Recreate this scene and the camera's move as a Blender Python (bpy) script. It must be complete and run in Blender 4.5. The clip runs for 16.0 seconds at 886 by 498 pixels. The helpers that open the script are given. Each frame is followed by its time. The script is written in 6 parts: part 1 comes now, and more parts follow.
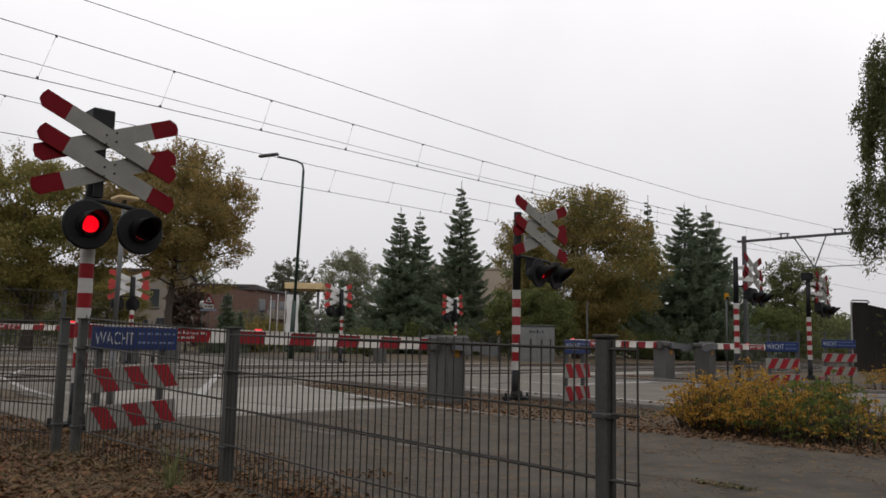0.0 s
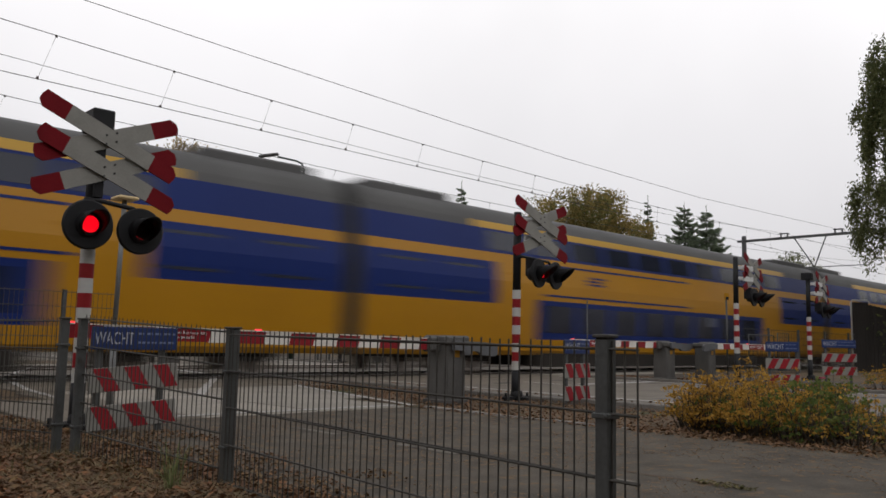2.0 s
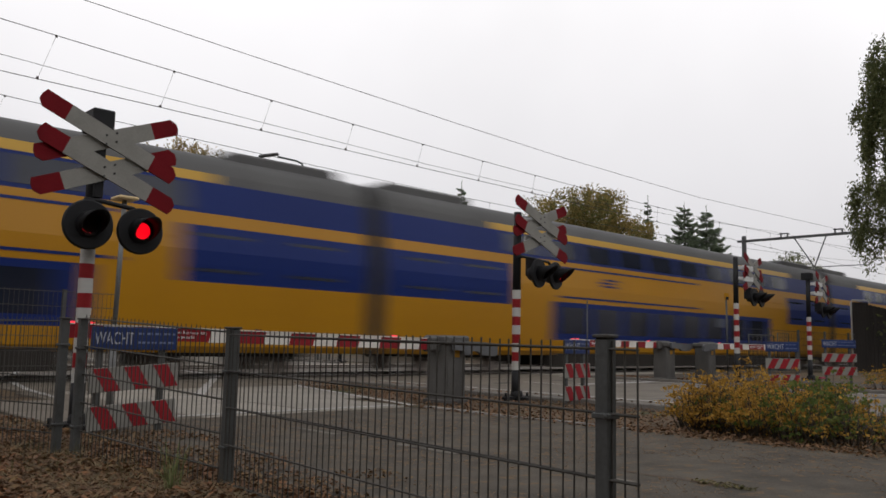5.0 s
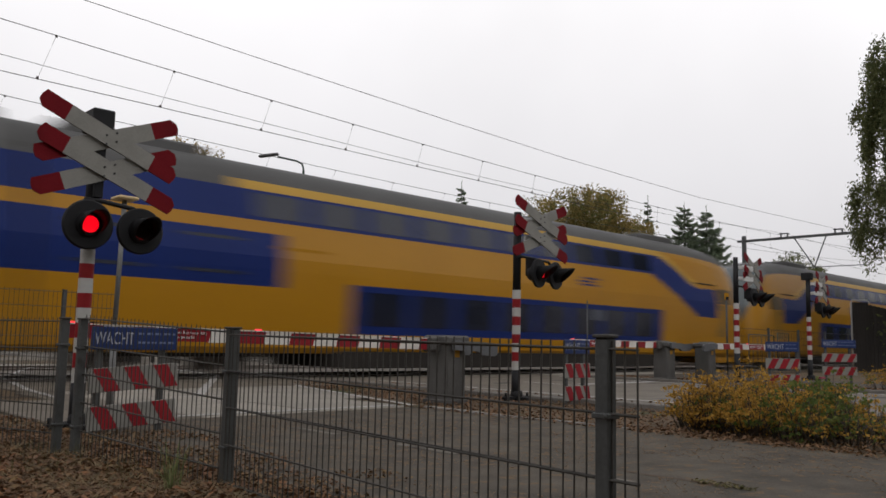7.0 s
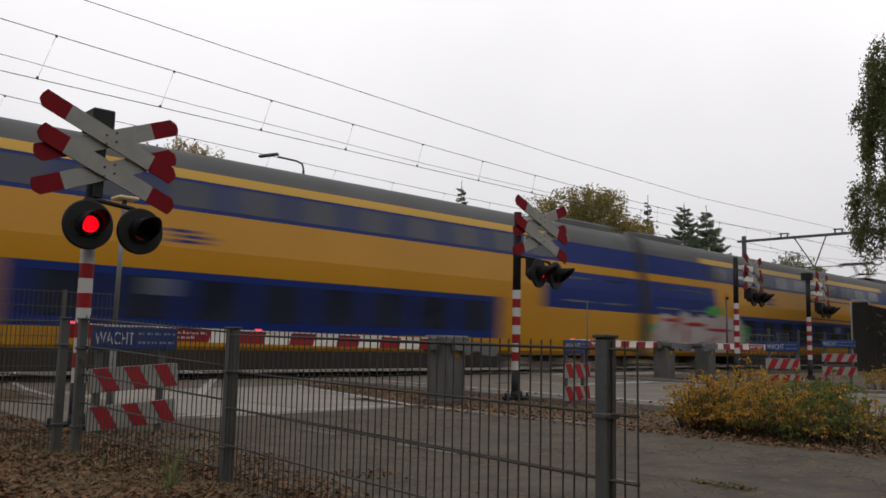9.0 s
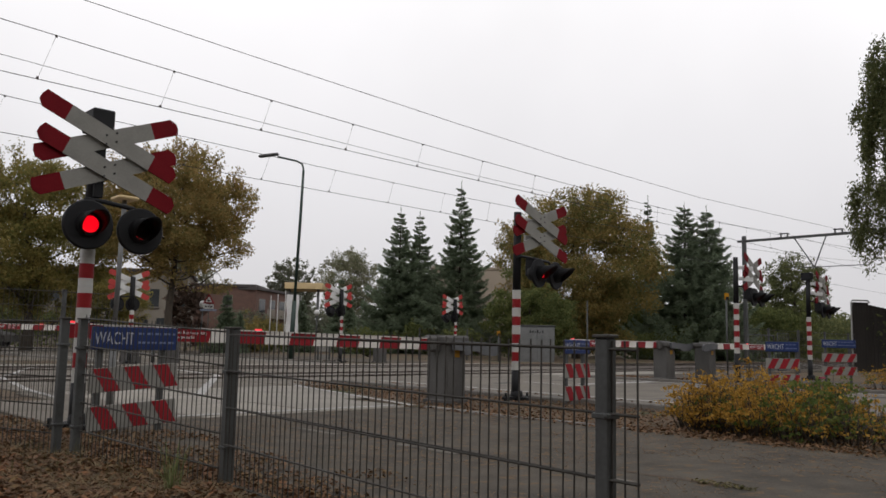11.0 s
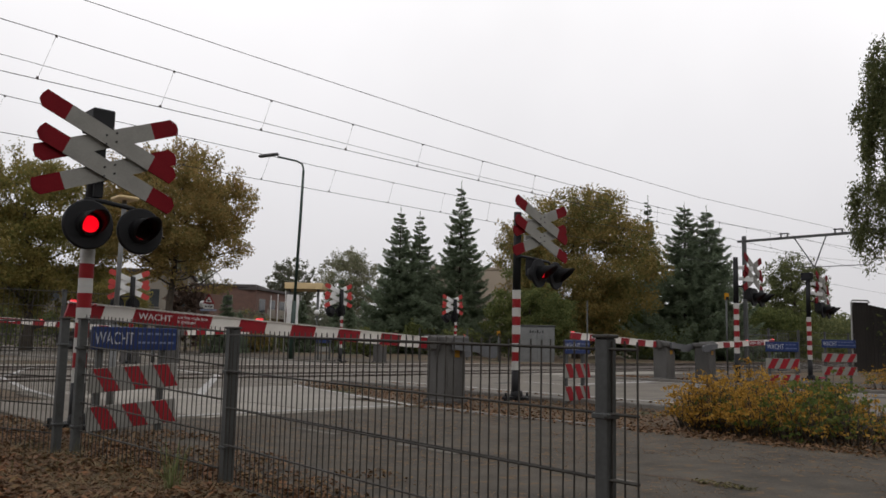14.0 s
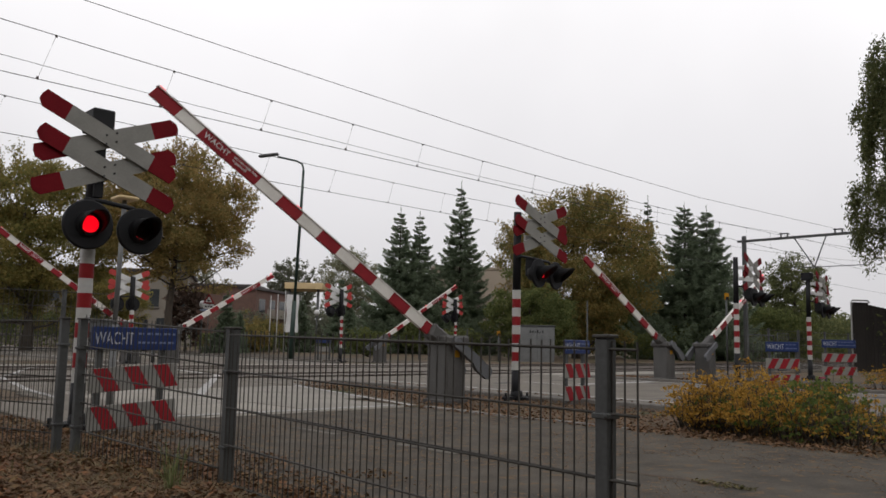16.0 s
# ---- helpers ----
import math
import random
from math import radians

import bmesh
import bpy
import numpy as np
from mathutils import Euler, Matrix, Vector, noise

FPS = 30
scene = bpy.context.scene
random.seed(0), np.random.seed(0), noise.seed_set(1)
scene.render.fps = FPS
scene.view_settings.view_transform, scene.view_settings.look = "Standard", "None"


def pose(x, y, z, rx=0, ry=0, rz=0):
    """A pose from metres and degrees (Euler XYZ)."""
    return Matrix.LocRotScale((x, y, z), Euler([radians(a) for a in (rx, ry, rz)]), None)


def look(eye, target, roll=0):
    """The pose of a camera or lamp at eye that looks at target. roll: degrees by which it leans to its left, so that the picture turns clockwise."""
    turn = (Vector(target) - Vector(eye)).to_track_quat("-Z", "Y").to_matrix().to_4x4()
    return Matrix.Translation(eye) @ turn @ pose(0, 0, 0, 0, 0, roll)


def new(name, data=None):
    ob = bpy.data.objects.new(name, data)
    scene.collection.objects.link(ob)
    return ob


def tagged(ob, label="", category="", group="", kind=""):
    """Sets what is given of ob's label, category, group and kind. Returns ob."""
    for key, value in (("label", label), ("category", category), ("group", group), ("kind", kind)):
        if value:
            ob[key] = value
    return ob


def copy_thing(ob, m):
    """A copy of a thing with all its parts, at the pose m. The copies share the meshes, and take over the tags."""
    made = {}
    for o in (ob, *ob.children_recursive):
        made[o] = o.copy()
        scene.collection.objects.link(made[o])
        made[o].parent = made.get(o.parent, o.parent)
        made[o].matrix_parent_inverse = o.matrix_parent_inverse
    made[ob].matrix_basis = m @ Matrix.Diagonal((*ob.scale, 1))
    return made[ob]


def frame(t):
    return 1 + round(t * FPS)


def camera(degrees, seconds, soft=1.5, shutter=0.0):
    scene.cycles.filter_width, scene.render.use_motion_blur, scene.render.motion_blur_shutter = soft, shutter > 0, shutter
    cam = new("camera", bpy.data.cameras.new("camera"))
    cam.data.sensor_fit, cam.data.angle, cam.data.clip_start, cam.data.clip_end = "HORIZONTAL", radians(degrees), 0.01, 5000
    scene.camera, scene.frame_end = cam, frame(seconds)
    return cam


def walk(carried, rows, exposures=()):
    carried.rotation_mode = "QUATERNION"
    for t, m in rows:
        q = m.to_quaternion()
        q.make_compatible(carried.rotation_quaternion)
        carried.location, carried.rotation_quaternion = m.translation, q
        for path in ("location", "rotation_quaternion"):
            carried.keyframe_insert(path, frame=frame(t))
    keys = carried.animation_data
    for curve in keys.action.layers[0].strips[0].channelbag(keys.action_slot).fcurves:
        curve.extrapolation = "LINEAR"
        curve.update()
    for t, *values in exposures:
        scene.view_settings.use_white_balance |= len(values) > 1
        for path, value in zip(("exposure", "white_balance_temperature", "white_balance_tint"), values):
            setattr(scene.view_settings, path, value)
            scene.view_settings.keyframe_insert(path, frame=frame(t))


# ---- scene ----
# ---- camera ----
EYE = Vector((0, 0, 0.82))
YAW, PITCH = radians(46.333), radians(6.64)
AIM = Vector((math.cos(YAW) * math.cos(PITCH), math.sin(YAW) * math.cos(PITCH), math.sin(PITCH)))
cam = camera(57.74, 16.0, soft=1.6, shutter=0.6)
walk(cam, [(0, look(EYE, EYE + AIM, 1.2)), (16, look(EYE, EYE + AIM, 1.2))], exposures=[(0, 0.0), (16, 0.0)])

# ---- world and sun: a bright overcast autumn sky ----
world = bpy.data.worlds.new("overcast_sky")
scene.world = world
world.use_nodes = True
wn, wl = world.node_tree.nodes, world.node_tree.links
wn.clear()
sky = wn.new("ShaderNodeTexSky")
sky.sky_type, sky.sun_disc = "NISHITA", False
sky.sun_elevation, sky.sun_rotation = radians(38), radians(200)
grey = wn.new("ShaderNodeHueSaturation")
grey.inputs["Saturation"].default_value, grey.inputs["Value"].default_value = 0.15, 0.08
wl.new(sky.outputs[0], grey.inputs["Color"])
coord = wn.new("ShaderNodeTexCoord")
sep = wn.new("ShaderNodeSeparateXYZ")
wl.new(coord.outputs["Generated"], sep.inputs[0])
ramp = wn.new("ShaderNodeValToRGB")
ramp.color_ramp.elements[0].position, ramp.color_ramp.elements[0].color = 0.0, (0.66, 0.645, 0.665, 1)
ramp.color_ramp.elements[1].position, ramp.color_ramp.elements[1].color = 0.40, (1.1, 1.08, 1.1, 1)
zenith = ramp.color_ramp.elements.new(0.95)
zenith.color = (0.62, 0.61, 0.63, 1)
mid = ramp.color_ramp.elements.new(0.2)
mid.color = (0.85, 0.835, 0.86, 1)
wl.new(sep.outputs["Z"], ramp.inputs[0])
cloud = wn.new("ShaderNodeTexNoise")
cloud.inputs["Scale"].default_value, cloud.inputs["Detail"].default_value = 2.2, 4
wl.new(coord.outputs["Generated"], cloud.inputs["Vector"])
soften = wn.new("ShaderNodeMapRange")
soften.inputs["From Min"].default_value, soften.inputs["From Max"].default_value = 0.3, 0.7
soften.inputs["To Min"].default_value, soften.inputs["To Max"].default_value = 0.93, 1.05
wl.new(cloud.outputs[0], soften.inputs["Value"])
lump = wn.new("ShaderNodeMix")
lump.data_type, lump.blend_type = "RGBA", "MULTIPLY"
lump.inputs["Factor"].default_value = 1
wl.new(ramp.outputs[0], lump.inputs["A"])
wl.new(soften.outputs[0], lump.inputs["B"])
veil = wn.new("ShaderNodeMix")
veil.data_type = "RGBA"
veil.inputs["Factor"].default_value = 0.92
wl.new(grey.outputs[0], veil.inputs["A"])
wl.new(lump.outputs["Result"], veil.inputs["B"])
back = wn.new("ShaderNodeBackground")
back.inputs["Strength"].default_value = 1.0
wl.new(veil.outputs["Result"], back.inputs["Color"])
wl.new(back.outputs[0], wn.new("ShaderNodeOutputWorld").inputs["Surface"])

sun = new("sun", bpy.data.lights.new("sun", "SUN"))
sun.data.energy, sun.data.angle, sun.data.color = 0.5, radians(40), (1.0, 0.96, 0.9)
sun.matrix_world = look((0, 0, 50), (14, 32, 8))


# ---- materials ----
def material(name, a, b=None, scale=6.0, rough=0.6, bump=0.0, metal=0.0, fine=60.0, island=0.0, piece=0.0, glow=None, coat=0.0, stretch=None, spots=None, spec=0.5, span=(0.45, 1.0)):
    """A surface whose colour drifts between a and b at a coarse and a fine scale. island, piece: how far single islands or objects differ."""
    m = bpy.data.materials.new(name)
    m.use_nodes = True
    n, l = m.node_tree.nodes, m.node_tree.links
    p = n["Principled BSDF"]
    p.inputs["Metallic"].default_value = metal
    p.inputs["Coat Weight"].default_value = coat
    p.inputs["Specular IOR Level"].default_value = spec
    b = b or tuple(v * 0.72 for v in a)
    tc = n.new("ShaderNodeTexCoord")
    mp = n.new("ShaderNodeMapping")
    l.new(tc.outputs["Object"], mp.inputs[0])
    if stretch:
        mp.inputs["Scale"].default_value = stretch
    big, small = n.new("ShaderNodeTexNoise"), n.new("ShaderNodeTexNoise")
    for t, s, d in ((big, scale, 5), (small, fine, 3)):
        t.inputs["Scale"].default_value, t.inputs["Detail"].default_value = s, d
        l.new(mp.outputs[0], t.inputs["Vector"])
    add = n.new("ShaderNodeMath")
    add.operation = "MULTIPLY_ADD"
    add.inputs[1].default_value = 0.45
    l.new(small.outputs[0], add.inputs[0])
    l.new(big.outputs[0], add.inputs[2])
    last = add
    for share, kind in ((island, "island"), (piece, "piece")):
        if share:
            src = n.new("ShaderNodeNewGeometry").outputs["Random Per Island"] if kind == "island" else n.new("ShaderNodeObjectInfo").outputs["Random"]
            shift = n.new("ShaderNodeMath")
            shift.operation = "MULTIPLY_ADD"
            shift.inputs[1].default_value = share
            l.new(src, shift.inputs[0])
            l.new(last.outputs[0], shift.inputs[2])
            less = n.new("ShaderNodeMath")
            less.operation = "SUBTRACT"
            less.inputs[1].default_value = share / 2
            l.new(shift.outputs[0], less.inputs[0])
            last = less
    r = n.new("ShaderNodeMapRange")
    r.inputs["From Min"].default_value, r.inputs["From Max"].default_value = span
    l.new(last.outputs[0], r.inputs["Value"])
    mix = n.new("ShaderNodeMix")
    mix.data_type = "RGBA"
    mix.inputs["A"].default_value, mix.inputs["B"].default_value = (*a, 1), (*b, 1)
    l.new(r.outputs[0], mix.inputs["Factor"])
    colour = mix.outputs["Result"]
    if spots:
        v = n.new("ShaderNodeTexNoise")
        v.inputs["Scale"].default_value, v.inputs["Detail"].default_value = spots[1], 6
        l.new(mp.outputs[0], v.inputs["Vector"])
        vr = n.new("ShaderNodeMapRange")
        vr.inputs["From Min"].default_value, vr.inputs["From Max"].default_value = spots[2], spots[2] + 0.08
        l.new(v.outputs[0], vr.inputs["Value"])
        m2 = n.new("ShaderNodeMix")
        m2.data_type = "RGBA"
        m2.inputs["B"].default_value = (*spots[0], 1)
        l.new(vr.outputs[0], m2.inputs["Factor"])
        l.new(colour, m2.inputs["A"])
        colour = m2.outputs["Result"]
    l.new(colour, p.inputs["Base Color"])
    rr = n.new("ShaderNodeMapRange")
    rr.inputs["To Min"].default_value, rr.inputs["To Max"].default_value = max(rough - 0.1, 0.03), min(rough + 0.12, 1)
    l.new(small.outputs[0], rr.inputs["Value"])
    l.new(rr.outputs[0], p.inputs["Roughness"])
    if bump:
        bp = n.new("ShaderNodeBump")
        bp.inputs["Strength"].default_value, bp.inputs["Distance"].default_value = bump, 0.02
        l.new(add.outputs[0], bp.inputs["Height"])
        l.new(bp.outputs[0], p.inputs["Normal"])
    if glow:
        p.inputs["Emission Color"].default_value, p.inputs["Emission Strength"].default_value = (*glow[0], 1), glow[1]
    return m


M = {
    "asphalt": material("asphalt", (0.056, 0.05, 0.042), (0.116, 0.1, 0.08), 2.4, 0.9, 1.0, fine=55, spots=((0.135, 0.092, 0.056), 9.0, 0.56), spec=0.2, span=(0.5, 0.95)),
    "road": material("road_asphalt", (0.10, 0.088, 0.073), (0.205, 0.18, 0.147), 0.9, 0.72, 0.4, fine=50, spots=((0.054, 0.051, 0.049), 0.9, 0.6), spec=0.25),
    "concrete": material("concrete_slab", (0.31, 0.285, 0.245), (0.20, 0.185, 0.16), 1.2, 0.85, 0.3, piece=0.25),
    "kerb": material("kerb_concrete", (0.22, 0.205, 0.185), (0.11, 0.10, 0.09), 3, 0.85, 0.3, piece=0.3),
    "soil": material("verge_soil", (0.115, 0.072, 0.038), (0.065, 0.045, 0.022), 0.9, 0.95, 0.9, fine=25, spots=((0.045, 0.055, 0.018), 0.5, 0.56)),
    "litter": material("leaf_litter_soil", (0.06, 0.037, 0.02), (0.115, 0.066, 0.033), 1.6, 0.95, 1.0, fine=14, span=(0.55, 0.9)),
    "grass": material("grass", (0.08, 0.085, 0.025), (0.15, 0.115, 0.05), 2, 0.9, 0.3, island=0.5),
    "green_grass": material("green_grass", (0.12, 0.16, 0.05), (0.19, 0.21, 0.08), 2, 0.8, 0.1, island=0.6),
    "straw": material("dry_grass_stalks", (0.20, 0.15, 0.075), (0.10, 0.075, 0.035), 3, 0.9, 0.1, island=0.8),
    "dry_leaf": material("fallen_leaf", (0.10, 0.053, 0.027), (0.22, 0.118, 0.055), 3, 0.8, 0.2, island=0.8),
    "yellow_leaf": material("yellow_fallen_leaf", (0.19, 0.115, 0.045), (0.10, 0.055, 0.025), 3, 0.8, 0.1, island=0.8),
    "orange_leaf": material("orange_fallen_leaf", (0.20, 0.085, 0.03), (0.10, 0.045, 0.02), 3, 0.8, 0.2, island=0.8),
    "path_leaf": material("flattened_leaf_scraps", (0.27, 0.165, 0.085), (0.15, 0.095, 0.055), 3, 0.85, 0.1, island=0.8),
    "ballast": material("ballast", (0.10, 0.078, 0.06), (0.055, 0.046, 0.04), 9, 0.95, 1.0, fine=24),
    "white_paint": material("road_marking", (0.48, 0.47, 0.45), (0.26, 0.25, 0.24), 2.5, 0.75, 0.2, spots=((0.14, 0.14, 0.14), 3, 0.62)),
    "worn_paint": material("worn_road_marking", (0.16, 0.145, 0.12), (0.09, 0.08, 0.068), 2.5, 0.85, 0.2, spots=((0.065, 0.057, 0.048), 3, 0.48)),
    "steel": material("galvanised_steel", (0.098, 0.102, 0.102), (0.058, 0.06, 0.06), 5, 0.55, 0.15, metal=0.35, spots=((0.05, 0.045, 0.045), 9, 0.64)),
    "fence_wire": material("dull_fence_wire", (0.078, 0.073, 0.066), (0.045, 0.042, 0.038), 12, 0.6, 0.1, metal=0.4),
    "rail": material("rail_steel", (0.28, 0.26, 0.25), (0.16, 0.12, 0.10), 4, 0.35, 0.1, metal=0.8),
    "sleeper": material("sleeper", (0.2, 0.18, 0.16), (0.12, 0.11, 0.1), 4, 0.9, 0.3, piece=0.3),
    "white_mast": material("white_enamel", (0.50, 0.50, 0.48), (0.38, 0.37, 0.35), 6, 0.4, 0.05),
    "red_mast": material("red_enamel", (0.26, 0.014, 0.018), (0.19, 0.011, 0.014), 6, 0.5, 0.05, spec=0.2),
    "black_mast": material("black_enamel", (0.009, 0.0095, 0.011), (0.016, 0.016, 0.018), 6, 0.6, 0.05, spec=0.25),
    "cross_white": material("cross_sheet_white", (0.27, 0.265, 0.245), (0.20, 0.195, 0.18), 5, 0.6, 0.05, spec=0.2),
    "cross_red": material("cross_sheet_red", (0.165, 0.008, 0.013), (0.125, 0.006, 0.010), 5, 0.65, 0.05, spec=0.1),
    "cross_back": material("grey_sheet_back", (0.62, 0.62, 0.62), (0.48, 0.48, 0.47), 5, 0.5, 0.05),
    # far crosses: the same sheet, its stronger sky light painted into the colour
    "skylit_white": material("skylit_sheet_white", (0.66, 0.66, 0.65), (0.56, 0.56, 0.55), 5, 0.5),
    "skylit_red": material("skylit_sheet_red", (0.42, 0.035, 0.03), (0.35, 0.03, 0.026), 5, 0.5),
    "glow_red": material("lit_red_lens", (0.5, 0.01, 0.02), glow=((1.0, 0.002, 0.012), 1.0), rough=0.3),
    "lamp_point": material("lit_boom_lamp", (0.6, 0.05, 0.06), glow=((1.0, 0.03, 0.05), 1.2), rough=0.3),
    "dark_lens": material("unlit_red_lens", (0.012, 0.002, 0.002), rough=0.5, spec=0.15),
    "boom_white": material("boom_white", (0.76, 0.735, 0.69), (0.60, 0.57, 0.53), 4, 0.45, 0.05),
    "boom_red": material("boom_red", (0.29, 0.019, 0.027), (0.21, 0.015, 0.021), 4, 0.5, 0.05, spec=0.2),
    "box_grey": material("cast_box_grey", (0.10, 0.096, 0.092), (0.055, 0.052, 0.05), 3, 0.7, 0.25, stretch=(1, 1, 0.4)),
    "weight_grey": material("counterweight_grey", (0.13, 0.135, 0.145), (0.085, 0.088, 0.095), 3, 0.6, 0.15),
    "sign_blue": material("sign_blue", (0.014, 0.034, 0.135), (0.011, 0.026, 0.105), 4, 0.35),
    "ink_white": material("sign_white", (0.75, 0.75, 0.75), (0.6, 0.6, 0.6), 8, 0.45),
    "ink_faint": material("sign_faint_blue", (0.16, 0.20, 0.32), (0.12, 0.15, 0.26), 8, 0.5),
    "sign_letter": material("sign_letter_white", (0.42, 0.44, 0.48), (0.34, 0.36, 0.41), 8, 0.5),
    "ink_pale": material("sign_pale_blue", (0.32, 0.38, 0.52), (0.26, 0.31, 0.45), 8, 0.45),
    "train_yellow": material("train_yellow", (0.40, 0.19, 0.004), (0.35, 0.162, 0.003), 0.5, 0.36, 0, fine=6, spec=0.34),
    "cab_door": material("cab_door_ochre", (0.22, 0.12, 0.012), (0.18, 0.10, 0.01), 0.8, 0.4, 0),
    "cab_side": material("cab_side_glass", (0.10, 0.062, 0.02), (0.06, 0.04, 0.016), 0.8, 0.3, 0, spec=0.3),
    "blind": material("drawn_blind", (0.10, 0.11, 0.14), (0.07, 0.08, 0.10), 1, 0.5, 0),
    "spray_white": material("spray_white", (0.36, 0.34, 0.34), (0.26, 0.22, 0.22), 0.9, 0.5, 0, fine=5, spots=((0.24, 0.05, 0.06), 1.6, 0.6)),
    "train_cream": material("train_pale_stripe", (0.52, 0.31, 0.05), (0.45, 0.27, 0.042), 0.5, 0.42, 0, fine=6, spec=0.3),
    "train_blue": material("train_blue", (0.007, 0.022, 0.135), (0.005, 0.017, 0.108), 0.5, 0.42, 0, fine=6, spec=0.2),
    "train_roof": material("train_roof_grey", (0.10, 0.10, 0.10), (0.065, 0.064, 0.064), 0.8, 0.7, 0.1, fine=10),
    "train_under": material("train_underframe", (0.020, 0.018, 0.017), (0.036, 0.031, 0.027), 1.5, 0.85, 0.2, spec=0.2),
    "train_glass": material("train_window_glass", (0.008, 0.011, 0.022), (0.02, 0.024, 0.042), 1.1, 0.16, 0, fine=3, spec=0.5),
    # windscreen base colour lightened to carry the sky reflected in it
    "cab_glass": material("sky_pale_windscreen", (0.12, 0.14, 0.145), (0.08, 0.094, 0.10), 1.1, 0.14, 0, fine=3, spec=0.6),
    "bellows": material("rubber_bellows", (0.03, 0.03, 0.032), (0.05, 0.05, 0.05), 3, 0.8, 0.2),
    "bark": material("bark", (0.075, 0.058, 0.042), (0.035, 0.03, 0.024), 5, 0.95, 0.8, fine=30),
    "wire": material("copper_wire", (0.05, 0.045, 0.045), (0.07, 0.06, 0.055), 4, 0.6, 0, metal=0.4),
    "dark_green": material("dark_green_lamp_post", (0.02, 0.045, 0.035), (0.015, 0.032, 0.027), 4, 0.5),
    "brick": material("brown_brick", (0.15, 0.085, 0.065), (0.10, 0.06, 0.05), 2, 0.9, 0.2),
    "render_beige": material("beige_render", (0.34, 0.285, 0.22), (0.27, 0.225, 0.18), 0.6, 0.9, 0.1),
    "render_grey": material("grey_render", (0.225, 0.20, 0.165), (0.17, 0.15, 0.125), 0.6, 0.9, 0.1),
    # pale base colour stands in for the sky mirrored in the car windows
    "car_glass": material("car_glass", (0.22, 0.23, 0.24), (0.16, 0.17, 0.18), 1, 0.08, 0),
    "pole_grey": material("pale_galvanised_tube", (0.20, 0.205, 0.205), (0.14, 0.145, 0.145), 5, 0.55, 0.1, metal=0.2),
    "window_dark": material("window_glass", (0.03, 0.033, 0.037), (0.05, 0.055, 0.06), 1, 0.1, 0),
    "dark_timber": material("dark_stained_timber", (0.036, 0.03, 0.026), (0.022, 0.019, 0.017), 3, 0.85, 0.4, stretch=(1, 1, 0.15)),
    "roof_dark": material("roof_felt", (0.08, 0.07, 0.07), (0.055, 0.05, 0.05), 2, 0.9, 0.2),
    "canopy": material("cream_fascia", (0.62, 0.47, 0.25), (0.52, 0.39, 0.21), 1, 0.6),
}


# ---- mesh helpers ----
def mesh_of(name, bm):
    me = bpy.data.meshes.new(name)
    bm.to_mesh(me)
    bm.free()
    return me


def part(name, bm, mats, parent=None, label="", smooth=False):
    """Links a bmesh as one mesh object, under a thing where one is given."""
    me = mesh_of(name, bm) if isinstance(bm, bmesh.types.BMesh) else bm
    if not me.materials:
        for m in mats if isinstance(mats, (list, tuple)) else [mats]:
            me.materials.append(M[m] if isinstance(m, str) else m)
    if smooth:
        for f in me.polygons:
            f.use_smooth = True
    ob = new(name, me)
    if parent:
        ob.parent = parent
    return tagged(ob, label)


def thing(name, x, y, z=0, rz=0, label="", category="", group="", kind=""):
    ob = new(name)
    ob.empty_display_size = 0.2
    ob.matrix_basis = pose(x, y, z, 0, 0, rz)
    return tagged(ob, label, category, group, kind)


def box(bm, x0, y0, z0, x1, y1, z1, bevel=0.0, mat=0, m=None):
    v = [bm.verts.new((x, y, z)) for z in (z0, z1) for y in (y0, y1) for x in (x0, x1)]
    fs = [bm.faces.new([v[i] for i in f]) for f in ((0, 2, 3, 1), (4, 5, 7, 6), (0, 1, 5, 4), (1, 3, 7, 5), (3, 2, 6, 7), (2, 0, 4, 6))]
    for f in fs:
        f.material_index = mat
    if bevel:
        r = bmesh.ops.bevel(bm, geom=list({e for f in fs for e in f.edges}), offset=bevel, segments=1, affect="EDGES")
        for f in r["faces"]:
            f.material_index = mat
        v = list({q for f in r["faces"] for q in f.verts} | {q for q in v if q.is_valid})
    if m is not None:
        bmesh.ops.transform(bm, matrix=m, verts=[q for q in v if q.is_valid])
    return bm


def tube(bm, a, b, r0, r1=None, n=8, mat=0, caps=True):
    a, b = Vector(a), Vector(b)
    r1 = r0 if r1 is None else r1
    d = (b - a).normalized()
    u = d.orthogonal().normalized()
    w = d.cross(u)
    rings = []
    for c, r in ((a, r0), (b, r1)):
        rings.append([bm.verts.new(c + (u * math.cos(t) + w * math.sin(t)) * r) for t in (2 * math.pi * i / n for i in range(n))])
    for i in range(n):
        f = bm.faces.new((rings[0][i], rings[0][(i + 1) % n], rings[1][(i + 1) % n], rings[1][i]))
        f.material_index, f.smooth = mat, n > 5
    if caps:
        for ring, flip in ((rings[0], True), (rings[1], False)):
            f = bm.faces.new(ring[::-1] if flip else ring)
            f.material_index = mat
    return bm


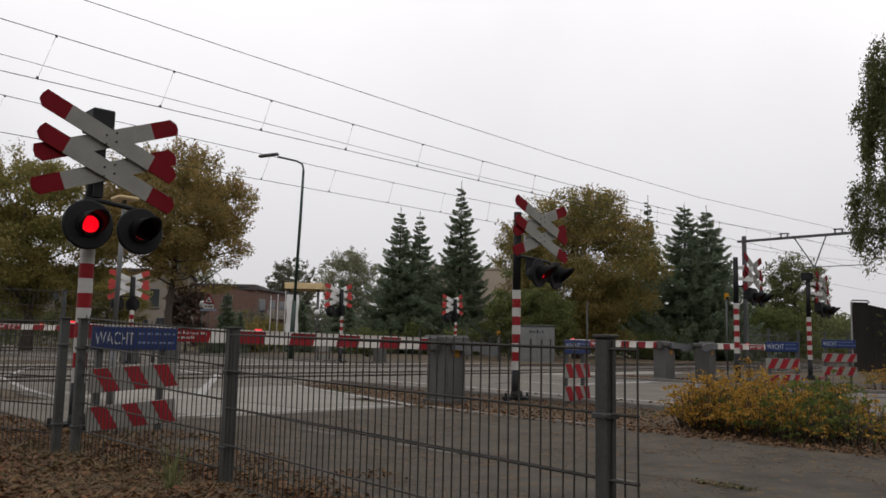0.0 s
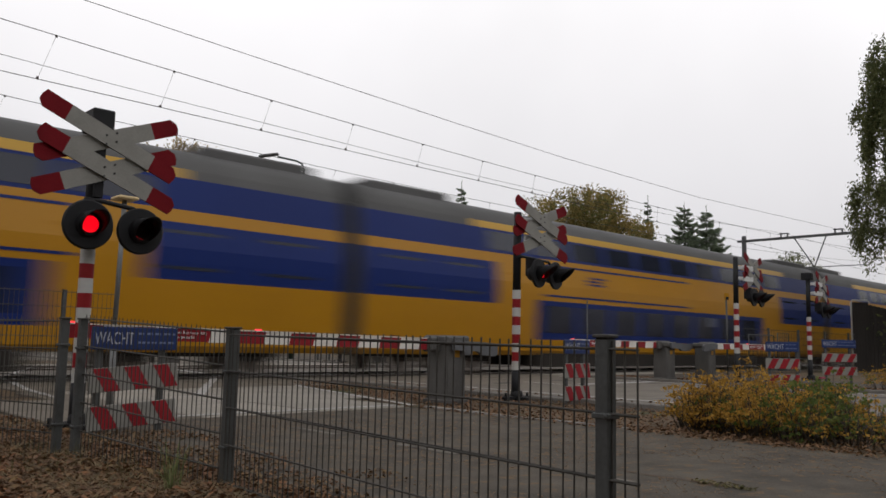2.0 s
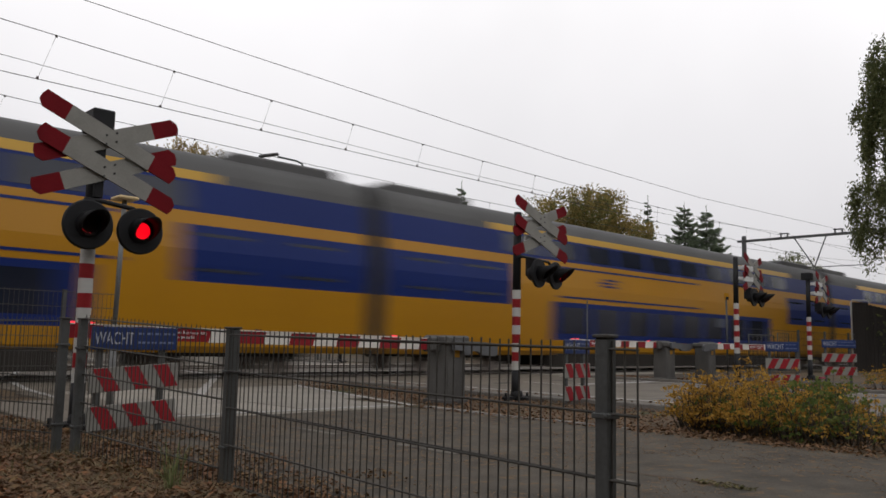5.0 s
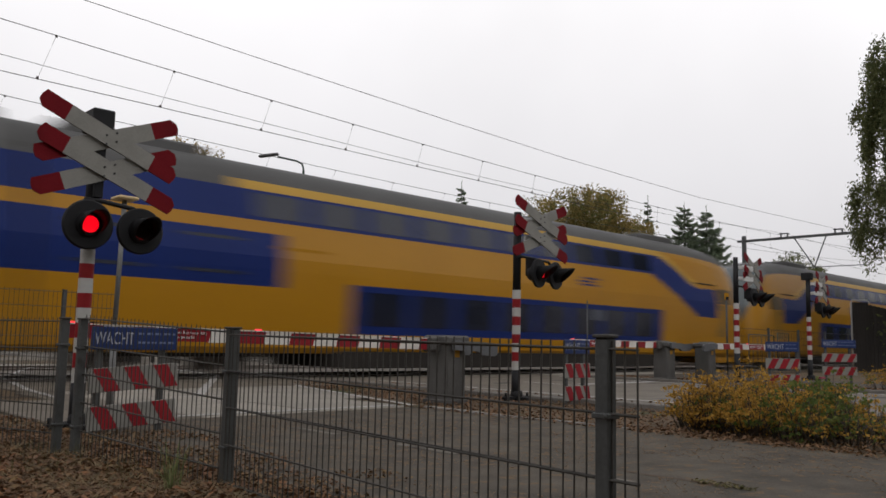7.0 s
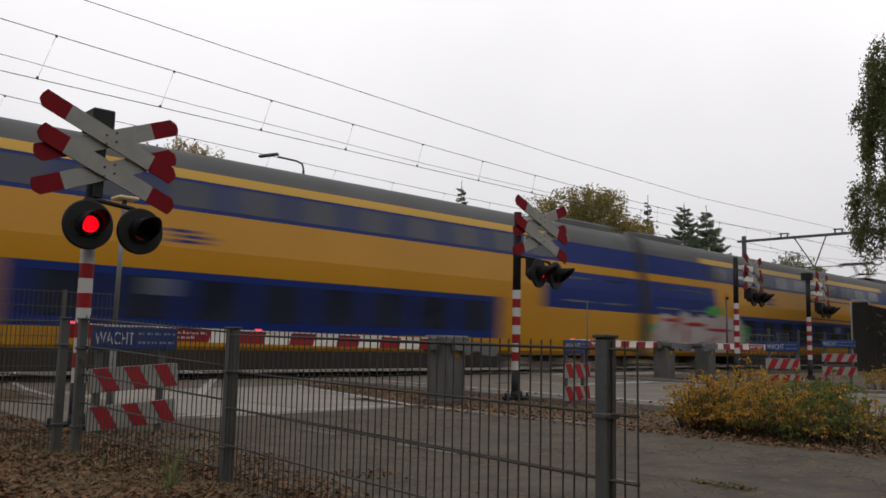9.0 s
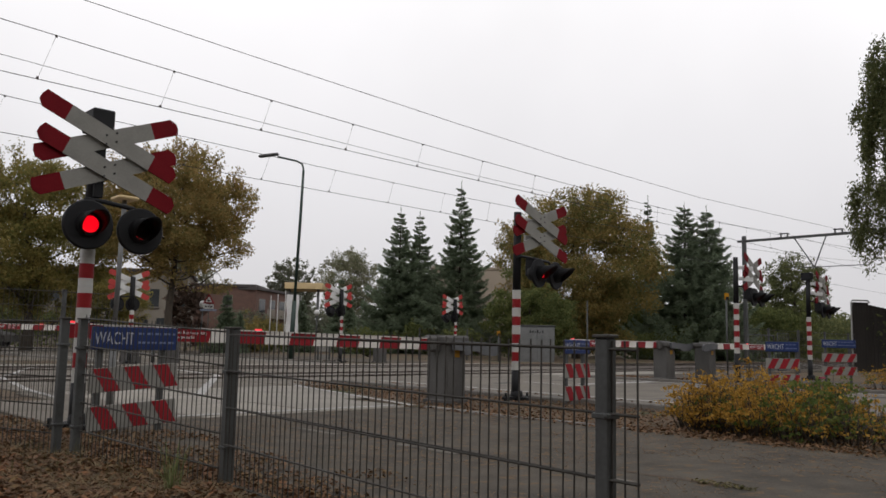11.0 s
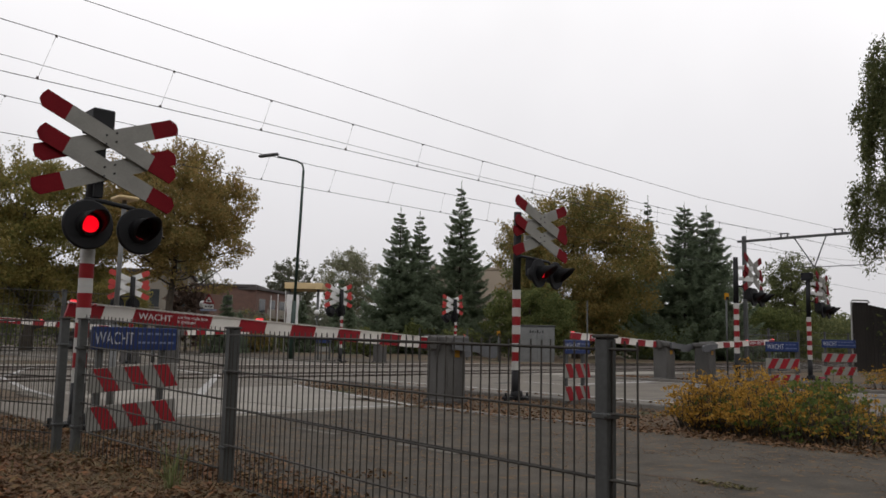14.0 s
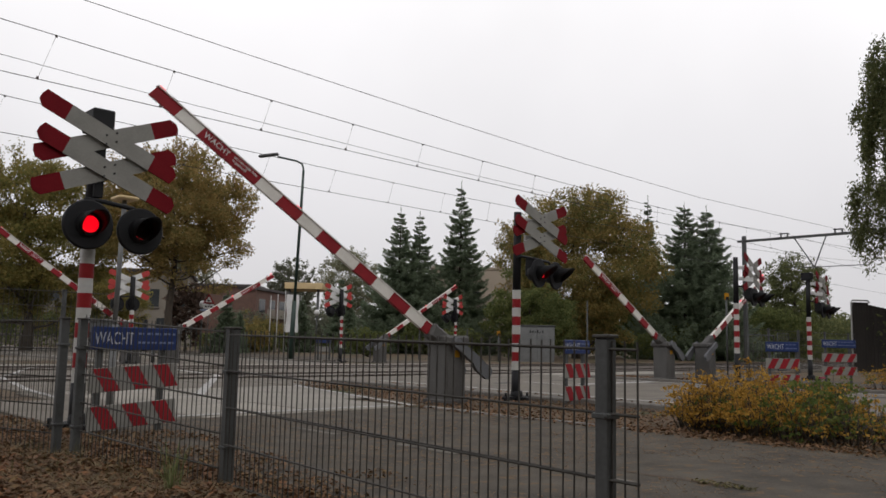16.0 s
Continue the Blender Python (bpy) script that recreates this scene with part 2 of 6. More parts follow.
def pipe(bm, points, r, n=6, mat=0):
    """A round bar through the points, with one ring at each."""
    points = [Vector(p) for p in points]
    rings = []
    u = None
    for i, p in enumerate(points):
        d = (points[min(i + 1, len(points) - 1)] - points[max(i - 1, 0)]).normalized()
        u = d.orthogonal().normalized() if u is None else (u - d * u.dot(d)).normalized()
        w = d.cross(u)
        rr = r[i] if isinstance(r, (list, tuple)) else r
        rings.append([bm.verts.new(p + (u * math.cos(t) + w * math.sin(t)) * rr) for t in (2 * math.pi * k / n for k in range(n))])
    for a, b in zip(rings, rings[1:]):
        for k in range(n):
            f = bm.faces.new((a[k], a[(k + 1) % n], b[(k + 1) % n], b[k]))
            f.smooth, f.material_index = True, mat
    bm.faces.new(rings[0][::-1]), bm.faces.new(rings[-1])
    return bm


def prism(bm, outline, z0, z1, mat=0, m=None):
    """A flat outline in x, y drawn out from z0 to z1."""
    lo = [bm.verts.new((x, y, z0)) for x, y in outline]
    hi = [bm.verts.new((x, y, z1)) for x, y in outline]
    k = len(lo)
    fs = [bm.faces.new(lo[::-1]), bm.faces.new(hi)] + [bm.faces.new((lo[i], lo[(i + 1) % k], hi[(i + 1) % k], hi[i])) for i in range(k)]
    for f in fs:
        f.material_index = mat
    bmesh.ops.recalc_face_normals(bm, faces=fs)
    if m is not None:
        bmesh.ops.transform(bm, matrix=m, verts=lo + hi)
    return bm


UPRIGHT = pose(0, 0, 0, 90)  # turns an x, y outline into x, z, drawn out towards -y


def letters(text, size, x, y, z, parent, mat, name="lettering", rx=90, rz=0, wide=1.0):
    cu = bpy.data.curves.new(name, "FONT")
    cu.body, cu.size, cu.extrude, cu.align_x = text, size, 0.002, "LEFT"
    tmp = bpy.data.objects.new(name, cu)
    me = bpy.data.meshes.new_from_object(tmp)
    bpy.data.objects.remove(tmp)
    me.materials.clear()
    for v in me.vertices:
        v.co.x *= wide
    ob = part(name, me, mat, parent)
    ob.matrix_basis = pose(x, y, z, rx, 0, rz)
    return ob


def sheet(name, outline, z, mat, kind="structure", label="", step=0.0):
    bm = bmesh.new()
    bm.faces.new([bm.verts.new((x, y, z)) for x, y in outline])
    bmesh.ops.recalc_face_normals(bm, faces=bm.faces[:])
    ob = part(name, bm, mat)
    if ob.data.polygons[0].normal.z < 0:
        ob.data.flip_normals()
    return tagged(ob, label, kind=kind)


# ---- ground, road and paths ----
def ground_z(x, y):
    """Height of the ground: level, but heaped and hollowed on the leafy verge."""
    if not (-20 < x < 2.55 and -20 < y < 9):
        return -0.025
    edge = min(1.0, (2.55 - x) / 0.3)
    return 0.0 + (0.03 * noise.noise((x * 0.8, y * 0.8, 0)) + 0.032 * noise.noise((x * 3.1, y * 3.1, 4)) + 0.015 * noise.noise((x * 8, y * 8, 9))) * edge - 0.02 * (1 - edge)


def ground_sheet():
    """One sheet to the horizon, fine and a little uneven near the camera."""
    bm = bmesh.new()
    xs = [-1500, -300, -80, -30, -12] + [-8 + 0.5 * i for i in range(14)] + [-1 + 0.1 * i for i in range(36)] + [2.6, 2.61] + [3 + 0.5 * i for i in range(14)] + [10 + 2 * i for i in range(20)] + [60, 100, 300, 1500]
    ys = [-1500, -300, -80, -30, -12, -6] + [-4 + 0.5 * i for i in range(12)] + [2 + 0.1 * i for i in range(70)] + [9 + 0.5 * i for i in range(8)] + [14 + 2 * i for i in range(24)] + [80, 140, 400, 1500]
    rows = []
    for y in ys:
        row = []
        for x in xs:
            row.append(bm.verts.new((x, y, ground_z(x, y))))
        rows.append(row)
    for a, b in zip(rows, rows[1:]):
        for i in range(len(xs) - 1):
            f = bm.faces.new((a[i], a[i + 1], b[i + 1], b[i]))
            f.smooth = True
            c = f.calc_center_median()
            f.material_index = 1 if c.x < 2.6 and c.y < 11 else 0
    return tagged(part("ground", bm, ["soil", "litter"]), "bare verge soil with thin autumn grass", kind="structure")


ground_sheet()
PATH_W, PATH_E = 2.62, 6.95   # cycle path
ROAD_W, ROAD_E = 9.55, 17.3   # carriageway


def slab_prism(name, x0, y0, x1, y1, z0, z1, mat, label, bevel=0.01):
    bm = bmesh.new()
    box(bm, x0, y0, z0, x1, y1, z1, bevel)
    return tagged(part(name, bm, mat), label, kind="structure")


slab_prism("cycle_path", PATH_W, -40, PATH_E, 7.76, -0.1, 0.0, "asphalt", "worn dark asphalt cycle path")
slab_prism("cycle_path_2", PATH_W, 23.6, PATH_E, 60, -0.1, 0.0, "asphalt", "asphalt cycle path beyond the tracks")
slab_prism("road", ROAD_W, -40, ROAD_E, 13.4, -0.1, 0.0, "road", "grey asphalt road leading over the crossing")
slab_prism("road_2", ROAD_W, 23.2, ROAD_E, 80, -0.1, 0.0, "road", "grey asphalt road beyond the tracks")
slab_prism("cycle_path_3", 19.6, -20, 23.2, 13.4, -0.1, 0.0, "asphalt", "asphalt cycle path on the far side of the road")
slab_prism("cycle_path_4", 19.6, 23.2, 23.6, 60, -0.1, 0.0, "asphalt", "asphalt cycle path beyond the tracks")
slab_prism("side_road", -40, 27.2, 9.5, 31.0, -0.1, 0.0, "road", "grey side road behind the tracks")


def crossing_plates():
    """The pale concrete plates of the level crossing, laid in rows with open joints."""
    made = {}
    n = 0
    base = thing("crossing_plates", 0, 0, 0, label="pale concrete crossing plates with open joints", kind="structure")
    for x0, x1, y0, y1, nx, ny in ((PATH_W, PATH_E, 7.78, 12.3, 3, 3), (3.7, 9.2, 12.32, 14.95, 5, 2), (3.7, 9.2, 16.65, 19.6, 5, 2), (3.7, 9.2, 21.35, 23.5, 5, 2),
                                   (ROAD_W, 24, 13.42, 14.95, 9, 1), (ROAD_W, 24, 16.65, 19.6, 9, 2), (ROAD_W, 24, 21.35, 23.1, 9, 1)):
        dx, dy = (x1 - x0) / nx, (y1 - y0) / ny
        for i in range(nx):
            for j in range(ny):
                pale = (y0 < 8 and i > 0) or y0 > 21 or (y0 < 14 and y0 > 13 and i > 4)
                flare = y0 < 8 and i == nx - 1
                short = y0 < 8 and i == 0 and j == 2   # leaves the soil beside the track open
                key = (round(dx, 3), round(dy, 3), pale, flare and j, short)
                if key not in made:
                    bm = bmesh.new()
                    if flare:
                        a, c = (0.12 + 0.255 * (j + e) * dy for e in (0, 1))
                        prism(bm, [(0.008, 0.008), (dx + a, 0.008), (dx + c, dy - 0.008), (0.008, dy - 0.008)], -0.12, 0.004)
                    else:
                        box(bm, 0.95 if short else 0.008, 0.008, -0.12, dx - 0.008, dy - 0.008, 0.004, 0.012)
                    made[key] = mesh_of("concrete_plate", bm)
                ob = part("concrete_plate" if pale else "asphalt_plate", made[key], "concrete" if pale else "road", base)
                ob.location = (x0 + i * dx, y0 + j * dy, random.uniform(-0.004, 0.004))
    for y in (15.8, 20.4):
        for x0, x1 in ((3.7, 9.2), (ROAD_W, 24)):
            k = int((x1 - x0) / 1.2)
            dx = (x1 - x0) / k
            bm = bmesh.new()
            box(bm, 0.006, -0.66, -0.12, dx - 0.006, 0.66, 0.0, 0.012)
            me = mesh_of("concrete_plate", bm)
            for i in range(k):
                ob = part("rubber_plate", me, "road", base)
                ob.location = (x0 + i * dx, y, random.uniform(-0.004, 0.004))
    return base


crossing_plates()


def markings():
    base = thing("road_markings", 0, 0, 0, label="worn white painted lines on the asphalt", kind="structure")

    def line(x0, y0, x1, y1, w, z=0.006, mat="white_paint"):
        d = Vector((x1 - x0, y1 - y0, 0)).normalized()
        s = Vector((-d.y, d.x, 0)) * w / 2
        bm = bmesh.new()
        a, b = Vector((x0, y0, z)), Vector((x1, y1, z))
        f = bm.faces.new([bm.verts.new(p) for p in (a - s, b - s, b + s, a + s)])
        f.normal_update()
        if f.normal.z < 0:
            f.normal_flip()
        part("painted_line", bm, mat, base)
    line(10.85, -20, 10.85, 13.2, 0.13)
    line(10.85, 23.4, 10.85, 70, 0.13)
    line(9.8, -20, 9.8, 13.2, 0.12)
    line(16.9, -20, 16.9, 13.2, 0.12)
    line(16.9, 23.4, 16.9, 70, 0.12)
    for i in range(14):
        y = -14 + 4 * i
        if y < 11 or y > 23:
            line(13.6, y, 13.6, y + 1.6, 0.12)
    line(14.0, 10.4, 16.8, 10.4, 0.3)
    for i in range(12):
        line(4.3, -3.2 + 1.5 * i - (0.0 if i < 7 else -7.5), 4.3, -2.5 + 1.5 * i - (0.0 if i < 7 else -7.5), 0.08, 0.006, "worn_paint")
    line(PATH_W + 0.1, 7.95, PATH_E - 0.1, 7.95, 0.1, 0.013)
    line(7.02, 7.85, 8.14, 12.25, 0.1, 0.013)
    # the edge lines of the cycle path over the tracks
    west = [(3.69, 10.9), (3.85, 12.67), (4.57, 16.76), (5.0, 17.6), (6.32, 20.97), (7.13, 21.6)]
    east = [(5.43, 10.59), (8.76, 16.24), (9.25, 19.3), (9.5, 21.2)]
    for pts, w in ((west, 0.1), (east, 0.14)):
        for (xa, ya), (xb, yb) in zip(pts, pts[1:]):
            line(xa, ya, xb, yb, w, 0.014)
    line(4.2, 10.49, 5.74, 10.44, 0.05, 0.014)


markings()


def kerbs():
    bm = bmesh.new()
    box(bm, -0.06, 0.006, -0.2, 0.06, 0.994, 0.07, 0.015)
    me = mesh_of("kerb_stone", bm)
    base = thing("kerb", 0, 0, 0, label="row of weathered concrete kerb stones", kind="structure")
    for x, y0, y1 in ((PATH_E + 0.06, 4.6, 7.7), (ROAD_W - 0.06, -4, 13), (ROAD_E + 0.06, 0, 13), (ROAD_W - 0.06, 23.4, 46), (ROAD_E + 0.06, 23.4, 46)):
        for i in range(int(y1 - y0)):
            ob = part("kerb_stone", me, "kerb", base)
            ob.location = (x, y0 + i, random.uniform(-0.012, 0.004) - (0.05 if x < 7.1 else 0))
            ob.rotation_euler = (random.uniform(-0.006, 0.006), 0, random.uniform(-0.008, 0.008))


kerbs()


# ---- railway ----
def tracks():
    prof = [(-0.07, -0.14), (0.07, -0.14), (0.07, -0.125), (0.012, -0.10), (0.012, -0.03), (0.036, -0.02), (0.036, 0.012), (-0.036, 0.012), (-0.036, -0.02), (-0.012, -0.03), (-0.012, -0.10), (-0.07, -0.125)]
    bms = bmesh.new()
    box(bms, -0.12, -1.25, -0.2, 0.12, 1.25, -0.12, 0.01)
    sl = mesh_of("sleeper", bms)
    for y in (15.8, 20.4):
        base = thing("track", 0, y, 0, label="railway track with worn steel rails on concrete sleepers", category="railway track", group="railway tracks")
        for s in (-0.75, 0.75):
            bm = bmesh.new()
            prism(bm, prof, -150, 250, 0, pose(0, s, 0.03) @ Matrix(((0, 0, 1, 0), (1, 0, 0, 0), (0, 1, 0, 0), (0, 0, 0, 1))))
            part("rail", bm, "rail", base, "worn shiny steel rail")
        for i in range(-20, 130):
            x = i * 0.6
            if not (3.5 < x < 9.3 or ROAD_W < x < 24):
                ob = part("sleeper", sl, "sleeper", base)
                ob.location = (x, 0, 0.02)
    bm = bmesh.new()
    for x0, x1 in ((-150, 3.68), (9.22, ROAD_W - 0.02), (24.02, 250)):
        prism(bm, [(13.3, -0.12), (22.9, -0.12), (22.3, -0.01), (13.9, -0.01)], x0, x1, 0, Matrix(((0, 0, 1, 0), (1, 0, 0, 0), (0, 1, 0, 0), (0, 0, 0, 1))))
    tagged(part("ballast_bed", bm, "ballast"), "brown ballast bed under the tracks", kind="structure")


tracks()


# ---- overhead line ----
def overhead_line(y, x_drop, step, z_c, label, gap=0.56, sag=0.001, low=24):
    base = thing("overhead_line", 0, y, 0, label=label, category="overhead wire", group="overhead wires")

    def zc(x):
        return z_c - 0.0062 * (x - 4.5)

    def zm(x):
        return zc(x) + gap + sag * (x - low) ** 2
    bm = bmesh.new()
    pipe(bm, [(x, 0, zc(x)) for x in range(-60, 121, 6)], 0.0085, 5)
    part("contact_wire", bm, "wire", base)
    bm = bmesh.new()
    pipe(bm, [(x, 0.02, zm(min(max(x, -12), 60))) for x in range(-60, 121, 3)], 0.0085, 5)
    part("messenger_wire", bm, "wire", base)
    for i in range(-4, 14):
        x = x_drop + i * step
        bm = bmesh.new()
        tube(bm, (x, 0, zc(x)), (x + 0.28 - 0.02 * i, 0.02, zm(x + 0.3)), 0.0035, n=4)
        box(bm, x - 0.02, -0.012, zc(x) - 0.01, x + 0.02, 0.012, zc(x) + 0.05)
        box(bm, x + 0.26 - 0.02 * i, 0.0, zm(x + 0.3) - 0.035, x + 0.30 - 0.02 * i, 0.03, zm(x + 0.3) + 0.01)
        part("dropper", bm, "wire", base)
    return base


overhead_line(15.8, 4.52, 2.385, 5.55, "near catenary with droppers over the track")
overhead_line(20.5, 9.72, 2.42, 5.505, "catenary with droppers over the second track", 0.72, 0.00078, 20)


def feeder(y, pts, r, label):
    base = bmesh.new()
    pipe(base, [(x, y, z) for x, z in pts], r, 5)
    tagged(part("feeder_wire", base, "wire"), label, "overhead wire", "overhead wires")


feeder(17.2, [(-40, 9.2), (-10, 8.4), (5.8, 7.9), (9.6, 7.76), (12.4, 7.67), (16.7, 7.53), (22.3, 7.38), (31.6, 7.3), (47.2, 7.68), (100, 7.3)], 0.009, "upper feeder wire over the near track")
feeder(20.3, [(-40, 8.6), (-10, 7.7), (5, 7.29), (7.6, 7.2), (12.3, 7.1), (18.2, 6.98), (26.2, 6.95), (37.7, 7.32), (47.6, 7.72), (100, 7.3)], 0.008, "upper feeder wire over the second track")


def gantry(x, label):
    g = thing("overhead_gantry", x, 0, 0, label=label, category="gantry", group="catenary gantries")
    bm = bmesh.new()
    for y in (22.8, 11.9):
        box(bm, -0.11, y - 0.11, -0.1, 0.11, y + 0.11, 7.75, 0.02)
    part("post", bm, "steel", g)
    bm = bmesh.new()
    box(bm, -0.1, 11.6, 7.36, 0.1, 23.2, 7.5, 0.015)
    part("beam", bm, "steel", g)
    for y in (17.2, 20.3):
        bm = bmesh.new()
        box(bm, -0.16, y - 0.26, 7.68, 0.16, y + 0.26, 7.72, 0.01)
        for s in (-0.2, 0.2):
            tube(bm, (0, y + s, 7.5), (0, y + s, 7.7), 0.05, 0.04, 8)
        part("insulator_bridge", bm, "steel", g)
    bm = bmesh.new()
    tube(bm, (0, 19.7, 7.36), (0, 18.6, 5.6), 0.035, n=6)
    tube(bm, (0, 17.9, 7.36), (0, 18.6, 5.6), 0.035, n=6)
    tube(bm, (0, 18.6, 5.6), (0, 20.3, 5.7), 0.025, n=6)
    tube(bm, (0, 18.6, 5.6), (0, 15.8, 5.6), 0.025, n=6)
    part("hanger", bm, "steel", g)


gantry(47.5, "galvanised catenary gantry spanning both tracks")
gantry(-18.0, "galvanised catenary gantry spanning both tracks")


# ---- crossing masts ----
LENSES = []


def round_lamp(mast, x, z, y0, r, phase, turn=0.0):
    """A black round board with a hooded lens; the lens disc turns to show its lit or its dark face."""
    board = bmesh.new()
    tube(board, (0, 0, 0), (0, -0.025, 0), r, r, 40)
    tube(board, (0, -0.025, 0), (0, -0.035, 0), r, r - 0.012, 40)
    tube(board, (0, 0.14, 0), (0, 0, 0), 0.1, 0.14, 20)
    ob = part("lamp_board", board, "black_mast", mast, "round black backboard of the lamp")
    ob.matrix_basis = pose(x, y0, z, 0, 0, turn)
    hood = bmesh.new()
    n, rh = 32, 0.108
    ring = []
    for i in range(n + 1):
        t = math.pi * (-0.36 + 1.72 * i / n)
        dep = 0.07 + 0.24 * (0.5 + 0.5 * math.sin(t)) ** 1.1
        ring.append([hood.verts.new((rr * math.cos(t), yy, rr * math.sin(t))) for rr, yy in ((rh + 0.008, -0.02), (rh, -0.02 - dep), (rh - 0.006, -0.02 - dep), (rh - 0.002, -0.02))])
    for a, b in zip(ring, ring[1:]):
        for k in range(4):
            hood.faces.new((a[k], a[(k + 1) % 4], b[(k + 1) % 4], b[k]))
    part("hood", hood, "black_mast", ob, "black sheet hood over the lens", True)
    disc = bmesh.new()
    tube(disc, (0, -0.006, 0), (0, 0.0, 0), 0.074, 0.074, 32, 0)
    tube(disc, (0, 0.0, 0), (0, 0.006, 0), 0.074, 0.074, 32, 1)
    lens = part("lens", disc, ["glow_red", "dark_lens"], ob, "red lens, flashing in turn with its twin")
    LENSES.append((lens, phase, Vector((0, -0.06, 0))))
    rim = bmesh.new()
    pipe(rim, [(0.1 * math.cos(t), -0.045, 0.1 * math.sin(t)) for t in (2 * math.pi * i / 24 for i in range(25))], 0.014, 5)
    n = 32
    inner, outer = ([rim.verts.new((r_ * math.cos(2 * math.pi * i / n), -0.06, r_ * math.sin(2 * math.pi * i / n))) for i in range(n)] for r_ in (0.0755, 0.104))
    for i in range(n):
        rim.faces.new((inner[i], inner[(i + 1) % n], outer[(i + 1) % n], outer[i]))
    part("lens_ring", rim, "black_mast", ob)


def mast(x, y, z, rz, label, box_top=True, shift=0.0, lift=0.0, head=0.0, turn=0.0, bright=False, spire=0.0, swing=0.0, drop=0.0):
    """lift raises the bands and all above them; head raises crosses and post top alone; bright paints stronger light
    into the blades.
    """
    m = thing("crossing_mast", x, y, z, rz, label, "level crossing signal", "level crossing masts")
    top = 2.62 + lift + head + spire
    bm = bmesh.new()
    z0 = 0.44 + lift
    tube(bm, (-0.022, 0, 0.0), (-0.022, 0, z0), 0.064, 0.064, 20, 2)
    k = 9
    h = 1.18 / k
    for i in range(k):
        tube(bm, (-0.022, 0, z0 + i * h), (-0.022, 0, z0 + (i + 1) * h), 0.062, 0.062, 20, i % 2, caps=False)
    tube(bm, (-0.022, 0, z0 + k * h), (-0.012, 0, top), 0.06, 0.058, 20, 2)
    part("post", bm, ["white_mast", "red_mast", "black_mast"], m, "red and white banded steel post, black above and below")
    bm = bmesh.new()
    box(bm, -0.28, -0.05, 0.0, 0.28, 0.05, 0.06, 0.01)
    box(bm, -0.05, -0.24, 0.0, 0.05, 0.24, 0.055, 0.01)
    for sx in (-0.24, 0.24):
        tube(bm, (sx, 0, 0.05), (sx, 0, 0.11), 0.02, n=6)
    tube(bm, (0, 0, 0.0), (0, 0, 0.14), 0.1, 0.085, 14)
    part("foot", bm, "black_mast", m, "black cast foot plate with bolts")
    if box_top:
        bm = bmesh.new()
        box(bm, -0.1, -0.11, top - 0.02, 0.1, 0.16, top + 0.18, 0.012)
        part("bell_box", bm, "black_mast", m, "dark bell housing on the post top")
    # two flat crosses one above the other
    up = lift + head
    for zc in (2.53 + up, 2.238 + up):
        for ang, yy in ((-23.2, -0.135), (21.0, -0.105)):
            bm = bmesh.new()
            hw, hl, tip = 0.078, 0.668, 0.05
            red = 0.255
            for a, b, mi in ((-hl, -hl + red, 1), (-hl + red, hl - red, 0), (hl - red, hl, 1)):
                pts = [(a, -hw), (b, -hw), (b, hw), (a, hw)]
                if a == -hl:
                    pts = [(a + tip, -hw), (b, -hw), (b, hw), (a + tip * 0.4, hw), (a, hw * 0.35), (a, -hw * 0.35)]
                if b == hl:
                    pts = [(a, -hw), (b - tip * 0.4, -hw), (b, -hw * 0.35), (b, hw * 0.35), (b - tip, hw), (a, hw)]
                prism(bm, pts, 0.0, 0.018, mi, pose(0.06 + shift, 0, zc, 0, 0, swing) @ pose(0, yy, 0, 90) @ pose(0, 0, 0, 0, 0, ang))
            for q in (-0.045, 0.045):
                for w in (-0.04, 0.04):
                    tube(bm, (0.06 + shift + q, yy - 0.018, zc + q * 0.4 + w), (0.06 + shift + q, yy - 0.025, zc + q * 0.4 + w), 0.009, n=8, mat=2)
            part("cross_blade", bm, ["skylit_white", "skylit_red", "black_mast"] if bright else ["cross_white", "cross_red", "black_mast"], m, "flat white blade with red ends")
    if shift:
        for zz in (2.5 + up, 2.24 + up):
            bm = bmesh.new()
            if swing:
                box(bm, 0.03, -0.175, zz - 0.07, shift - 0.02, -0.15, zz + 0.05, 0.005)
                box(bm, 0.0, -0.16, zz - 0.05, 0.08, -0.04, zz + 0.03, 0.005)
            else:
                box(bm, 0.05, -0.085, zz - 0.05, shift + 0.2, -0.06, zz + 0.04, 0.005)
            part("cross_bracket", bm, "cross_back", m, "flat white bracket arm")
    else:
        bm = bmesh.new()
        box(bm, -0.04, -0.1, 1.99 + up, 0.04, -0.05, 2.64 + up, 0.005)
        part("cross_bracket", bm, "black_mast", m)
    # arm and lamps
    zl = 1.8 + lift + head * 0.5 - drop
    gap = 0.475 if not shift else 0.42
    bm = bmesh.new()
    pipe(bm, [(-0.12, -0.1, zl + 0.23), (0.05, -0.1, zl + 0.23), (gap - 0.15 + shift, -0.1, zl + 0.2), (gap - 0.1 + shift, -0.1, zl + 0.16), (gap - 0.1 + shift, -0.1, zl + 0.02)], 0.022, 8)
    box(bm, -0.14 + shift, -0.16, zl - 0.04, -0.04 + shift, 0.02, zl + 0.23, 0.01)
    part("lamp_arm", bm, "black_mast", m)
    round_lamp(m, -0.1 + shift * 1.15, zl, -0.16, 0.218, 0, turn)
    round_lamp(m, -0.11 + gap + shift * 1.15, zl - 0.01, -0.16, 0.212, 1, turn)
    return m


